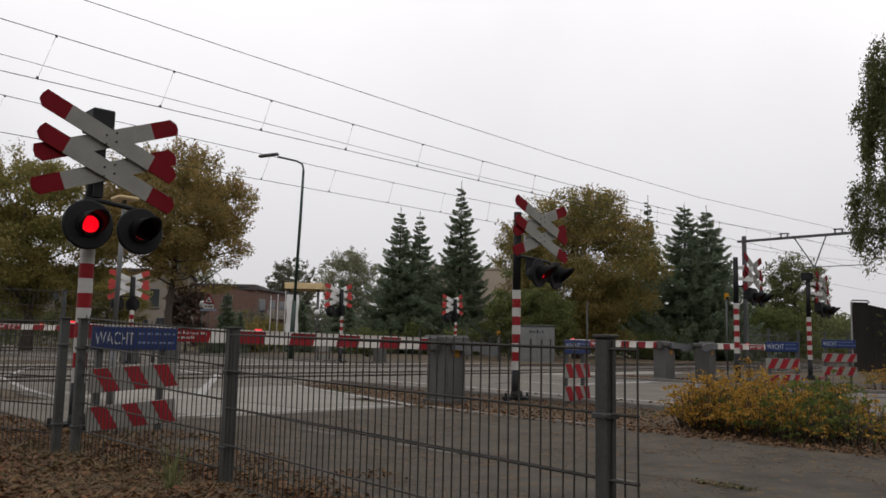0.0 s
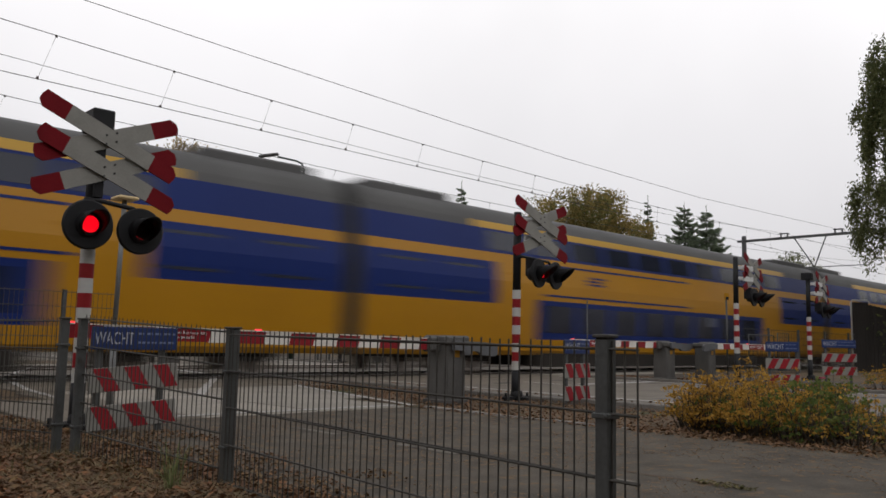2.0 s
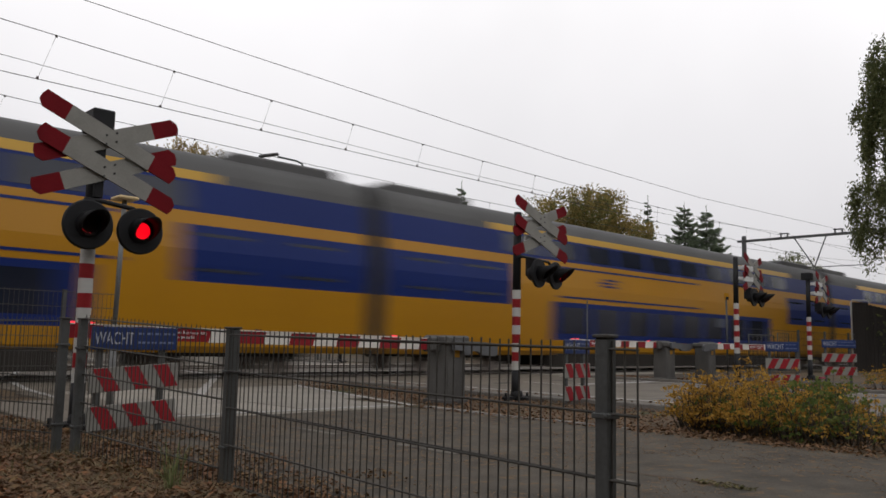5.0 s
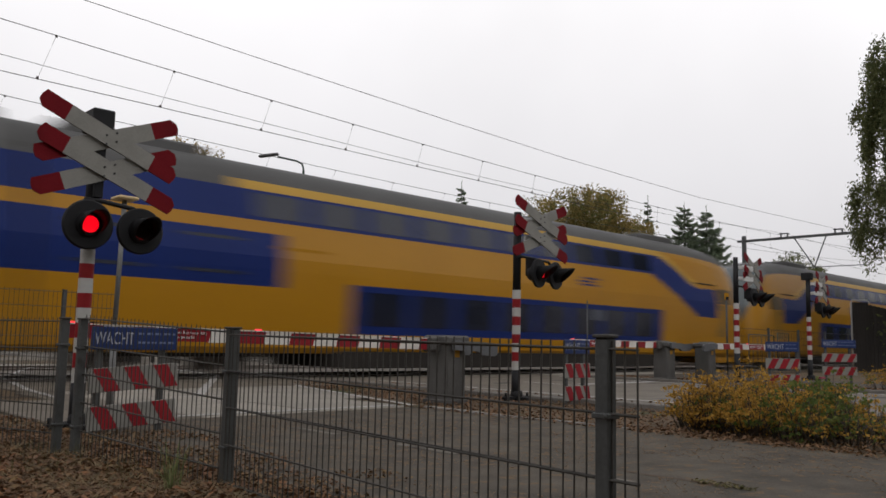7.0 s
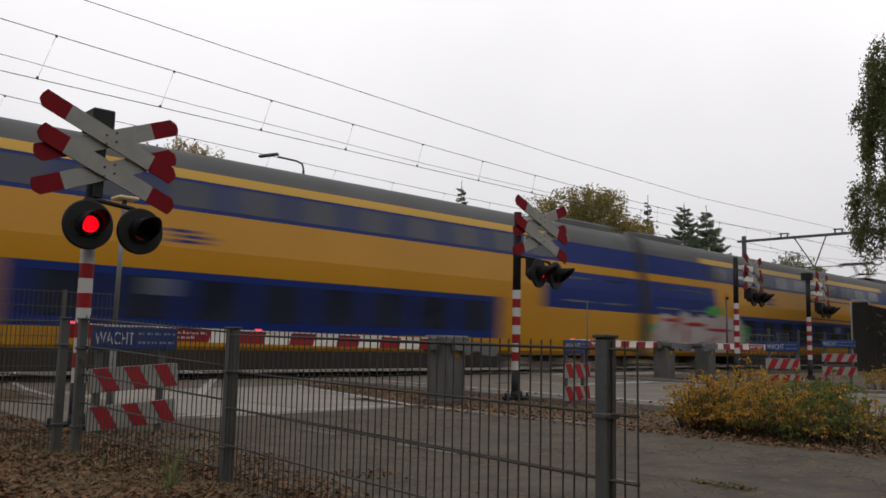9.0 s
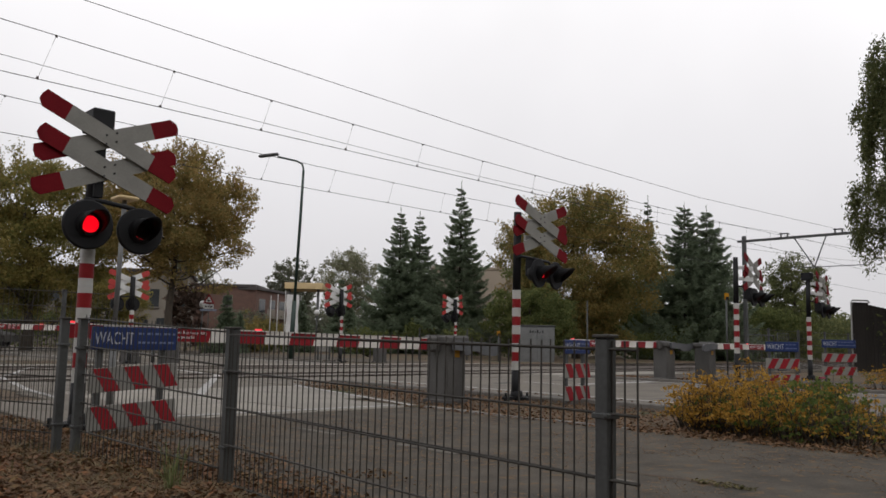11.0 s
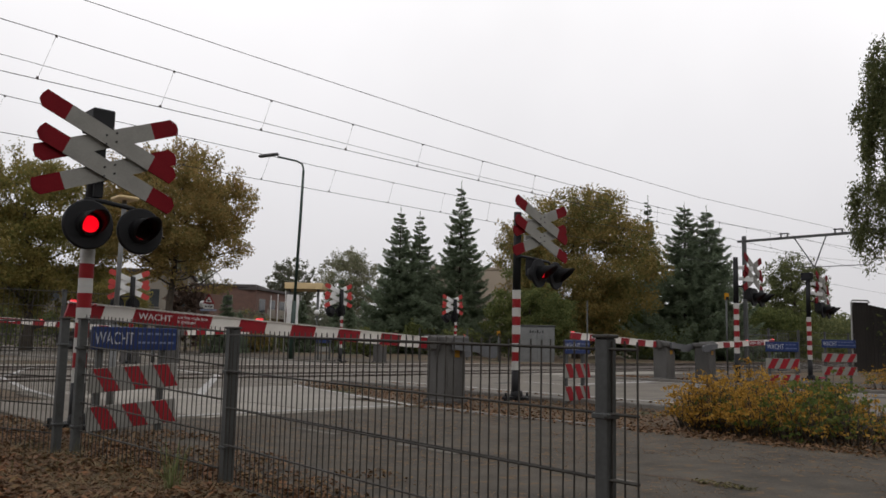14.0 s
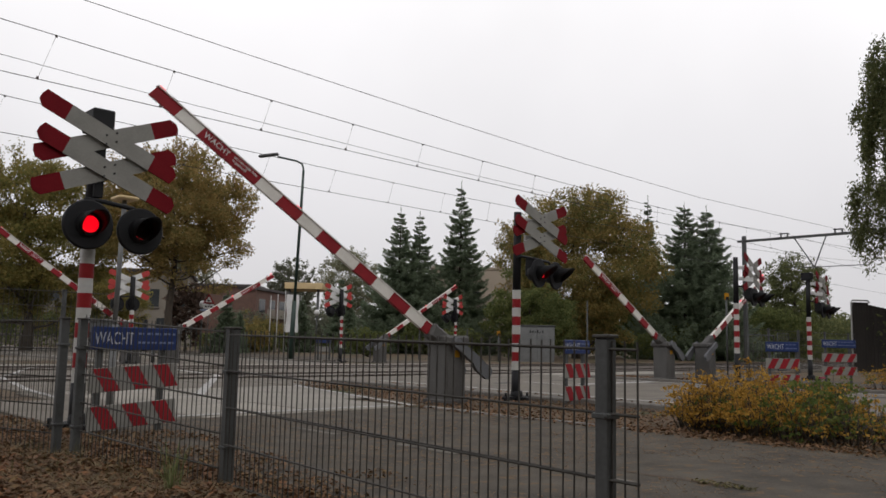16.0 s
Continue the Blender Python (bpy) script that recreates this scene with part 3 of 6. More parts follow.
mast(2.66, 7.36, 0.0, 0, "banded mast with double cross and flashing red lamps by the fence", lift=-0.037, head=0.092, drop=0.028)
mast(9.1, 7.9, 0.0, 0, "banded mast with double cross and lamps on the leafy verge", box_top=False, shift=0.33, head=0.175, turn=9)
mast(18.25, 8.98, 0.0, 0, "banded mast with double cross behind the yellow shrub", box_top=False, shift=0.56, lift=0.27, head=-0.02, turn=5, spire=0.12, swing=6)
mast(23.0, 9.2, 0.0, 0, "banded mast with double cross beside the other cycle path", shift=0.58, lift=0.12, head=0.06, turn=5, swing=6)
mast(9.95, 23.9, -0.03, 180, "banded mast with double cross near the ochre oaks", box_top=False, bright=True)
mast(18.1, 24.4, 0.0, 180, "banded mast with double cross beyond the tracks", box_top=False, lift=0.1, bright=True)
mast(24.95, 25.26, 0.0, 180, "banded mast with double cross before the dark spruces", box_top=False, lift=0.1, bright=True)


# ---- barriers ----
BOOMS = []
BOOM_LAMPS = []


def barrier(x, y, z, way, length, label, text=True, tail=0.58, zb=0.85, tilt=0.0, rz=0):
    """A drive box with a striped boom. way: -1 where the boom reaches towards -x, 1 towards +x."""
    b = thing("level_crossing_barrier", x, y, z, rz, label, "barrier", "level crossing barriers")
    bm = bmesh.new()
    box(bm, -0.2, -0.19, -0.16, 0.2, 0.19, 0.80, 0.02)
    box(bm, -0.23, -0.22, -0.16, 0.23, 0.22, 0.05, 0.01)
    part("drive_box", bm, "box_grey", b, "weathered grey cast drive box")
    bm = bmesh.new()
    box(bm, -0.16, -0.196, 0.15, 0.16, -0.188, 0.7, 0.002)
    part("hatch", bm, "box_grey", b)
    bm = bmesh.new()
    box(bm, -0.24, -0.23, 0.80, 0.24, 0.23, 0.92, 0.03)
    part("box_lid", bm, "box_grey", b, "grey lid of the drive box")
    bm = bmesh.new()
    box(bm, -0.05, -0.2, 0.62, 0.06, -0.193, 0.72, 0.001)
    part("sticker", bm, "train_yellow", b, "faded yellow warning sticker")
    # the moving boom, pivot at its origin, drawn along +x or -x
    d = way

    def bx(bm, a, c, y0, y1, z0, z1, mi=0, bev=0.0):
        box(bm, min(a * d, c * d), y0, z0, max(a * d, c * d), y1, z1, bev, mi)
    bm = bmesh.new()
    bx(bm, 0.2, length + 0.01, -0.034, 0.034, 0.062, 0.074, 0)
    boom = part("boom", bm, "boom_white", b, "red and white boom with pale aluminium edge rails")
    pairs = max(2, int(round((length - 1.69) / 0.68)))
    widths = [0.34] * (2 * pairs) + ([0.86, 0.31, 0.34] if text else [0.49, 0.49, 0.5])
    fit = (length - 0.18) / sum(widths)
    n = len(widths)
    edges = [0.18]
    for w in widths:
        edges.append(edges[-1] + w * fit)
    for i in range(n):
        bm = bmesh.new()
        a = edges[i]
        t = 0.028 * (1 - 0.35 * i / n)
        hh = 0.064
        c = edges[i + 1]
        sl = 0.03
        vs = []
        for yy in (-t, t):
            vs.append([bm.verts.new(p) for p in (((a + sl) * d, yy, -0.085 * (1 - 0.15 * i / n)), ((c + sl) * d, yy, -0.085 * (1 - 0.15 * i / n)), (c * d, yy, hh), (a * d, yy, hh))])
        for q in range(4):
            bm.faces.new((vs[0][q], vs[0][(q + 1) % 4], vs[1][(q + 1) % 4], vs[1][q]))
        bm.faces.new(vs[0]), bm.faces.new(vs[1][::-1])
        bmesh.ops.recalc_face_normals(bm, faces=bm.faces[:])
        mats = "boom_red" if i % 2 == 0 else "boom_white"
        part("boom_panel", bm, mats, boom)
    bm = bmesh.new()
    bx(bm, -0.18, 0.4, -0.09, 0.09, -0.11, 0.1, 0, 0.03)
    part("boom_clamp", bm, "box_grey", boom, "grey cast boom clamp")
    for sy in (-0.26, 0.26):
        bm = bmesh.new()
        pts = [(0.12, 0.05), (-tail * 0.5, 0.045), (-tail + 0.05, 0.03), (-tail, 0.0), (-tail, -0.12), (-tail + 0.05, -0.15), (-tail * 0.6, -0.14), (-tail * 0.45, -0.09), (0.12, -0.08)]
        prism(bm, [(p * d, q) for p, q in pts], -0.03, 0.03, 0, pose(0, sy, 0, 90))
        part("counterweight", bm, "weight_grey", boom, "grey steel counterweight arm")
    for at_, phase in ((length - 0.05, None), (length - 0.22, 1), (length * 0.588, 0), (length * 0.188, 1)):
        bm = bmesh.new()
        box(bm, -0.04, -0.02, 0.0, 0.04, 0.02, 0.016, 0.005, 0)
        box(bm, -0.038, -0.018, -0.014, 0.038, 0.018, -0.001, 0.004, 1)
        lamp = part("boom_lamp", bm, ["lamp_point", "dark_lens"], boom, "small red lamp on the boom edge")
        lamp.location = (at_ * d, 0, 0.075)
        if phase is not None:
            BOOM_LAMPS.append((lamp, phase, Vector((at_ * d, 0, 0.075))))
    if text:
        x0 = edges[n - 2] if d < 0 else edges[n - 3]
        xs = -x0 + 0.03 if d < 0 else x0 + 0.05
        letters("WACHT", 0.092, xs, -0.032, -0.036, boom, "ink_white", wide=1.04 * fit)
        letters("tot het rode licht", 0.046, xs + 0.42 * fit, -0.032, 0.006, boom, "ink_white", wide=1.08 * fit)
        letters("is gedoofd", 0.046, xs + 0.42 * fit, -0.032, -0.042, boom, "ink_white", wide=1.08 * fit)
    boom.location = (0, 0, zb)
    BOOMS.append((boom, way, zb, tilt))
    return b


barrier(7.86, 8.12, 0.0, -1, 5.1, "grey drive box with a long striped boom over the cycle path", tail=0.74, zb=0.80, tilt=0.7)
barrier(17.95, 10.75, 0.03, -1, 3.78, "grey drive box with a short striped boom over the road")
barrier(19.35, 10.4, 0.03, 1, 4.05, "grey drive box with a striped boom over the other cycle path")
barrier(20.1, 24.5, 0.0, 1, 4.75, "drive box with a red and white boom beyond the tracks", text=True)
barrier(11.55, 24.5, 0.1, 1, 4.15, "drive box with a red and white boom over the far lane")
barrier(10.3, 24.6, 0.16, -1, 5.1, "drive box with a striped boom over the path behind the tracks", rz=16)


# ---- warning boards ----
def warning_board(x, y, z, rz, label, width=0.76, legs=(0.09, 0.64), slant=1, lean=0.0):
    b = thing("warning_board", x, y, z, rz, label, "warning sign", "blue warning boards")
    for s in legs:
        bm = bmesh.new()
        box(bm, s - 0.025, 0.02, -0.3, s + 0.025, 0.07, 0.86, 0.004)
        part("leg", bm, "steel", b, "grey square steel leg")
    bm = bmesh.new()
    box(bm, 0, -0.008, 0.70, width, 0.012, 0.895, 0.006)
    sign = part("sign_plate", bm, "sign_blue", b, "blue enamel plate with white lettering")
    letters("WACHT", 0.15, 0.025, -0.009, 0.748, sign, "sign_letter", wide=0.6)
    bm = bmesh.new()
    rng = random.Random(5)
    for zz in (0.842, 0.765):
        u = 0.395
        while u < width - 0.05:
            w = rng.uniform(0.02, 0.07)
            box(bm, u, -0.0105, zz - 0.009, min(u + w, width - 0.03), -0.0085, zz + 0.009)
            u += w + 0.018
    tagged(part("small_lettering", bm, "ink_faint", sign), kind="stuff")
    for k, z0 in enumerate((0.36, 0.045)):
        bm = bmesh.new()
        x0, x1, h = 0.0, width + 0.02, 0.205
        box(bm, x0, 0.0, z0, x1, 0.016, z0 + h, 0.004, 0)
        for i in range(3):
            u = x0 + 0.03 + i * 0.262 * width / 0.76
            lo, hi = (0.004, h - 0.004) if slant > 0 else (h - 0.004, 0.004)
            prism(bm, [(u, hi), (u + 0.13, hi), (min(u + 0.235, x1), lo), (min(u + 0.105, x1), lo)], -0.003, 0.001, 1, pose(0, -0.003, z0, 90))
        bmesh.ops.rotate(bm, verts=bm.verts[:], cent=(width / 2, 0, z0 + h / 2), matrix=Matrix.Rotation(math.radians(-lean), 3, "Y"))
        part("striped_board", bm, ["cross_white", "boom_red"], b, "white board with slanting red stripes")
    return b


warning_board(2.56, 6.92, 0, 0, "blue WACHT sign over two red-striped boards behind the fence", lean=3.6)
warning_board(9.06, 7.0, 0, 0, "blue WACHT sign over red-striped boards beside the road mast", width=0.6, legs=(0.1, 0.5))
warning_board(15.82, 7.2, 0.08, -44, "blue WACHT sign over red-striped boards behind the shrub", width=0.66, slant=-1)
warning_board(20.2, 7.8, 0.19, -44, "blue WACHT sign over red-striped boards beside the far path", width=0.82, legs=(0.1, 0.7), slant=-1)
warning_board(19.2, 26.5, 0, 180, "small red-striped board beyond the tracks")


# ---- mesh fences ----
def mesh_panel(f, p, q, z0, rows, step, rise=(0.0, 0.0), pitch=0.05, r=0.0034, rh=0.0046):
    """A double-wire mesh panel from p to q: every upright wire and crossbar is its own part."""
    p, q = Vector((*p, 0)), Vector((*q, 0))
    d = (q - p)
    L = d.length
    d.normalize()
    side = Vector((-d.y, d.x, 0)) * 0.006
    top = z0 + rows * step
    bm = bmesh.new()
    tube(bm, (0, 0, z0 - 0.02), (0, 0, top + 0.025), r, n=5)
    up = mesh_of("upright_wire", bm)
    n = int(L / pitch)
    for i in range(n + 1):
        ob = part("upright_wire", up, "fence_wire", f)
        c = p + d * (i * L / n)
        ob.location = (c.x, c.y, rise[0] + (rise[1] - rise[0]) * i / n + random.uniform(-0.002, 0.002))
        ob.rotation_euler = (random.uniform(-0.004, 0.004), random.uniform(-0.004, 0.004), 0)
    for k in range(rows + 1):
        for s in (-1, 1):
            bm = bmesh.new()
            z = z0 + k * step
            sag = random.uniform(-0.004, 0.004)
            pipe(bm, [p + side * s + Vector((0, 0, z + rise[0])), (p + q) / 2 + side * s + Vector((0, 0, z + sag + sum(rise) / 2)), q + side * s + Vector((0, 0, z + rise[1]))], rh, 6)
            part("cross_wire", bm, "fence_wire", f)


def fence_post(f, x, y, h, w=0.068, clamps=(0.2, 0.6), z0=-0.1):
    bm = bmesh.new()
    box(bm, x - w / 2, y - w / 2, z0, x + w / 2, y + w / 2, h, 0.004)
    post = part("post", bm, "steel", f, "square galvanised post")
    bm = bmesh.new()
    box(bm, x - w / 2 - 0.006, y - w / 2 - 0.006, h, x + w / 2 + 0.006, y + w / 2 + 0.006, h + 0.012, 0.003)
    part("cap", bm, "fence_wire", post, "dark post cap")
    for c in clamps:
        bm = bmesh.new()
        box(bm, x - w / 2 - 0.008, y - w / 2 - 0.008, c - 0.009, x + w / 2 + 0.008, y + w / 2 + 0.008, c + 0.009, 0.003)
        tube(bm, (x - w / 2 - 0.02, y - w / 2 + 0.005, c), (x - w / 2 - 0.006, y - w / 2 + 0.005, c), 0.008, n=6)
        part("clamp", bm, "steel", post)


F1 = thing("mesh_fence", 0, 0, 0, label="low grey double-wire mesh fence along the path edge", category="fence", group="mesh fences")
mesh_panel(F1, (2.165, 1.388), (2.30, 4.14), -0.003, 4, 0.203, (0.0, 0.03))
mesh_panel(F1, (2.30, 4.2), (2.08, 5.74), -0.095, 5, 0.19, (0.0, 0.08), pitch=0.047)
fence_post(F1, 2.176, 1.515, 0.845, 0.05)
fence_post(F1, 2.332, 4.165, 0.872, 0.062, clamps=(0.21, 0.63))
fence_post(F1, 2.066, 5.75, 0.925, 0.054, clamps=(0.2, 0.73))
F2 = thing("mesh_fence", 0, 0, 0, label="low grey mesh fence running over the verge towards the railway", category="fence", group="mesh fences")
fence_post(F2, 2.015, 5.962, 0.93, 0.056, clamps=(0.2, 0.75))
mesh_panel(F2, (2.01, 6.0), (0.75, 9.6), -0.06, 5, 0.195, pitch=0.05)
F3 = thing("mesh_fence", 0, 0, 0, label="tall thin mesh fence beside the railway", category="fence", group="mesh fences")
mesh_panel(F3, (-6.0, 11.5), (4.55, 11.5), 0.0, 7, 0.2, pitch=0.06, r=0.003)
for i in range(5):
    fence_post(F3, -6.1 + i * 2.49, 11.52, 1.42 - 0.015 * (4 - i), 0.05, ())


# ---- double-deck train ----
COACH = 26.78
HALF = [(1.30, 0.50), (1.40, 0.62), (1.44, 0.9), (1.47, 1.4), (1.49, 1.9), (1.5, 2.2), (1.5, 2.46), (1.478, 2.62), (1.437, 2.9), (1.407, 3.1), (1.389, 3.22), (1.345, 3.5), (1.287, 3.84), (1.245, 4.02), (1.175, 4.2), (1.04, 4.36), (0.8, 4.48), (0.4, 4.55), (0, 4.57)]
TOP = 4.57


NOSE_IN = 0.66   # from the unit's end, where the couplers meet, to the nose tip


def nose_shape(s):
    """Top height and half-width factor at s metres behind the unit's end: an upright rounded nose under a raked windscreen."""
    s = max(0.0, s - NOSE_IN)
    pts = [(0.0, 1.7, 0.5), (0.05, 2.05, 0.66), (0.12, 2.35, 0.77), (0.25, 2.68, 0.85), (0.45, 3.1, 0.905), (0.7, 3.55, 0.945), (0.95, 3.9, 0.968), (1.2, 4.14, 0.982), (1.6, 4.34, 0.995), (2.3, 4.46, 1.0), (3.5, 4.54, 1.0), (5.0, 4.57, 1.0)]
    for (a, za, wa), (b, zb, wb) in zip(pts, pts[1:]):
        if s <= b:
            u = (s - a) / (b - a)
            return za + (zb - za) * u, wa + (wb - wa) * u
    return TOP, 1.0


def paint(x, z, cab, zo, low=6.9):
    """Livery: 0 yellow, 1 blue, 2 roof grey, 3 pale stripe, 4 cab glass with sky sheen in its colour."""
    s = COACH - x  # from the front end
    e = min(x, s) if not cab else x
    if cab and s < 7.4:
        # the windscreen wraps round to a slanting edge on the side
        if 2.45 < z < 4.2 and s - NOSE_IN < 0.3 + (z - 2.45) * 0.8:
            return 4
        if zo > 4.0:
            return 2
        # the upper band sweeps down to the cab side
        if s < 3.2:
            return 0
        k, q = (max(0.0, min(1.0, u)) for u in ((7.5 - s) / 2.9, (7.0 - s) / 2.7))
        lo, hi = 3.22 - 1.33 * k ** 1.1, 3.84 - 0.94 * q * q * (3 - 2 * q)
        if lo < z < hi:
            return 1
        if hi <= z < hi + 0.2 and s > 4.6:
            return 3
        return 1 if s > low and 0.93 < z < 2.02 else 0
    if z > 4.03 or (z > 3.84 and e < 4.0):
        return 2
    if z >= 3.84:
        return 3
    if z > 3.2:
        return 1
    if e < (5.15 if cab else 4.75):
        return 1 if 1.85 < z < 2.95 else 0
    end = s > (low if cab else 6.4)
    return 1 if x > (6.95 if cab else 6.4) and end and 0.93 < z < 2.02 else 0


def coach_mesh(cab, low=6.9):
    """The body, with rings and stations laid on the edges of the livery."""
    bm = bmesh.new()
    end = COACH - NOSE_IN if cab else COACH - 0.25
    xs = [0.25 + 0.75 * i for i in range(int(end / 0.75) + 1)] + [end]
    xs += [4.0, 5.15, 6.95, COACH - low] if cab else [4.0, 4.75, 6.4, COACH - 6.4, COACH - 4.75, COACH - 4.0]
    if cab:
        xs += [COACH - 7.6 + 0.1 * i for i in range(52)] + [COACH - 2.4 + 0.06 * i for i in range(30)]
        xs += [end - q for q in (0.0, 0.02, 0.05, 0.08, 0.12, 0.18, 0.25, 0.34, 0.45, 0.57)]
    xs = sorted({round(x, 2) for x in xs if x <= end})
    marks = sorted({z for _, z in HALF} | {0.93, 1.85, 2.02, 2.95, 3.2, 4.03})
    fine = []
    for z0, z1 in zip(marks, marks[1:]):
        k = max(1, int((z1 - z0) / 0.07)) if cab and 1.8 < z0 < 4.1 else 1
        fine += [(side_at(z0 + (z1 - z0) * i / k), z0 + (z1 - z0) * i / k) for i in range(k)]
    fine[-1:] = [(0.4, 4.55)]
    fine.append((0.0, TOP))
    full = [(-y, z) for y, z in fine] + [(y, z) for y, z in fine[-2::-1]]
    rings = []
    for x in xs:
        top, w = nose_shape(COACH - x) if cab else (TOP, 1.0)
        k = (top - 0.5) / (TOP - 0.5)
        rings.append([bm.verts.new((x, y * w, 0.5 + (z - 0.5) * k)) for y, z in full])
    for a, b in zip(rings, rings[1:]):
        for i in range(len(full) - 1):
            f = bm.faces.new((a[i], b[i], b[i + 1], a[i + 1]))
            c = f.calc_center_median()
            f.material_index = paint(c.x, c.z, cab, (full[i][1] + full[i + 1][1]) / 2, low)
            f.smooth = full[i][1] > 3.9 or (cab and c.x > COACH - 2.6)
    bm.faces.new(rings[0]).material_index = 2
    f = bm.faces.new(rings[-1][::-1])
    f.material_index = 0 if cab else 2
    bmesh.ops.recalc_face_normals(bm, faces=bm.faces[:])
    return mesh_of("coach_body", bm)


def side_at(z):
    for (y0, z0), (y1, z1) in zip(HALF, HALF[1:]):
        if z0 <= z <= z1:
            return y0 + (y1 - y0) * (z - z0) / (z1 - z0)
    return 1.5


def pane(bm, x0, x1, z0, z1, sy, out=0.006):
    vs = [bm.verts.new((x, sy * (side_at(z) + out), z)) for x, z in ((x0, z0), (x1, z0), (x1, z1), (x0, z1))]
    inner = [bm.verts.new((x, sy * (side_at(z) - 0.02), z)) for x, z in ((x0, z0), (x1, z0), (x1, z1), (x0, z1))]
    bm.faces.new(vs if sy < 0 else vs[::-1])
    for i in range(4):
        bm.faces.new((vs[i], vs[(i + 1) % 4], inner[(i + 1) % 4], inner[i]))


def bogie(parent, x):
    bm = bmesh.new()
    for sy in (-1, 1):
        box(bm, x - 1.75, sy * 1.05 - 0.06, 0.42, x + 1.75, sy * 1.05 + 0.06, 0.66, 0.03)
        for u in (-1.25, 1.25):
            box(bm, x + u - 0.2, sy * 1.05 - 0.1, 0.32, x + u + 0.2, sy * 1.05 + 0.1, 0.7, 0.03)
        tube(bm, (x - 0.2, sy * 1.05, 0.62), (x - 0.2, sy * 1.05, 0.95), 0.12, n=10)
        tube(bm, (x + 0.2, sy * 1.05, 0.62), (x + 0.2, sy * 1.05, 0.95), 0.12, n=10)
    box(bm, x - 0.25, -1.1, 0.5, x + 0.25, 1.1, 0.62, 0.02)
    bg = part("bogie", bm, "train_under", parent, "dark cast bogie frame")
    for u in (-1.25, 1.25):
        bm = bmesh.new()
        for sy in (-1, 1):
            tube(bm, (x + u, sy * 0.70, 0.49), (x + u, sy * 0.83, 0.49), 0.46, n=24)
        tube(bm, (x + u, -0.7, 0.49), (x + u, 0.7, 0.49), 0.08, n=8)
        part("wheelset", bm, "rail", bg, "steel wheelset")


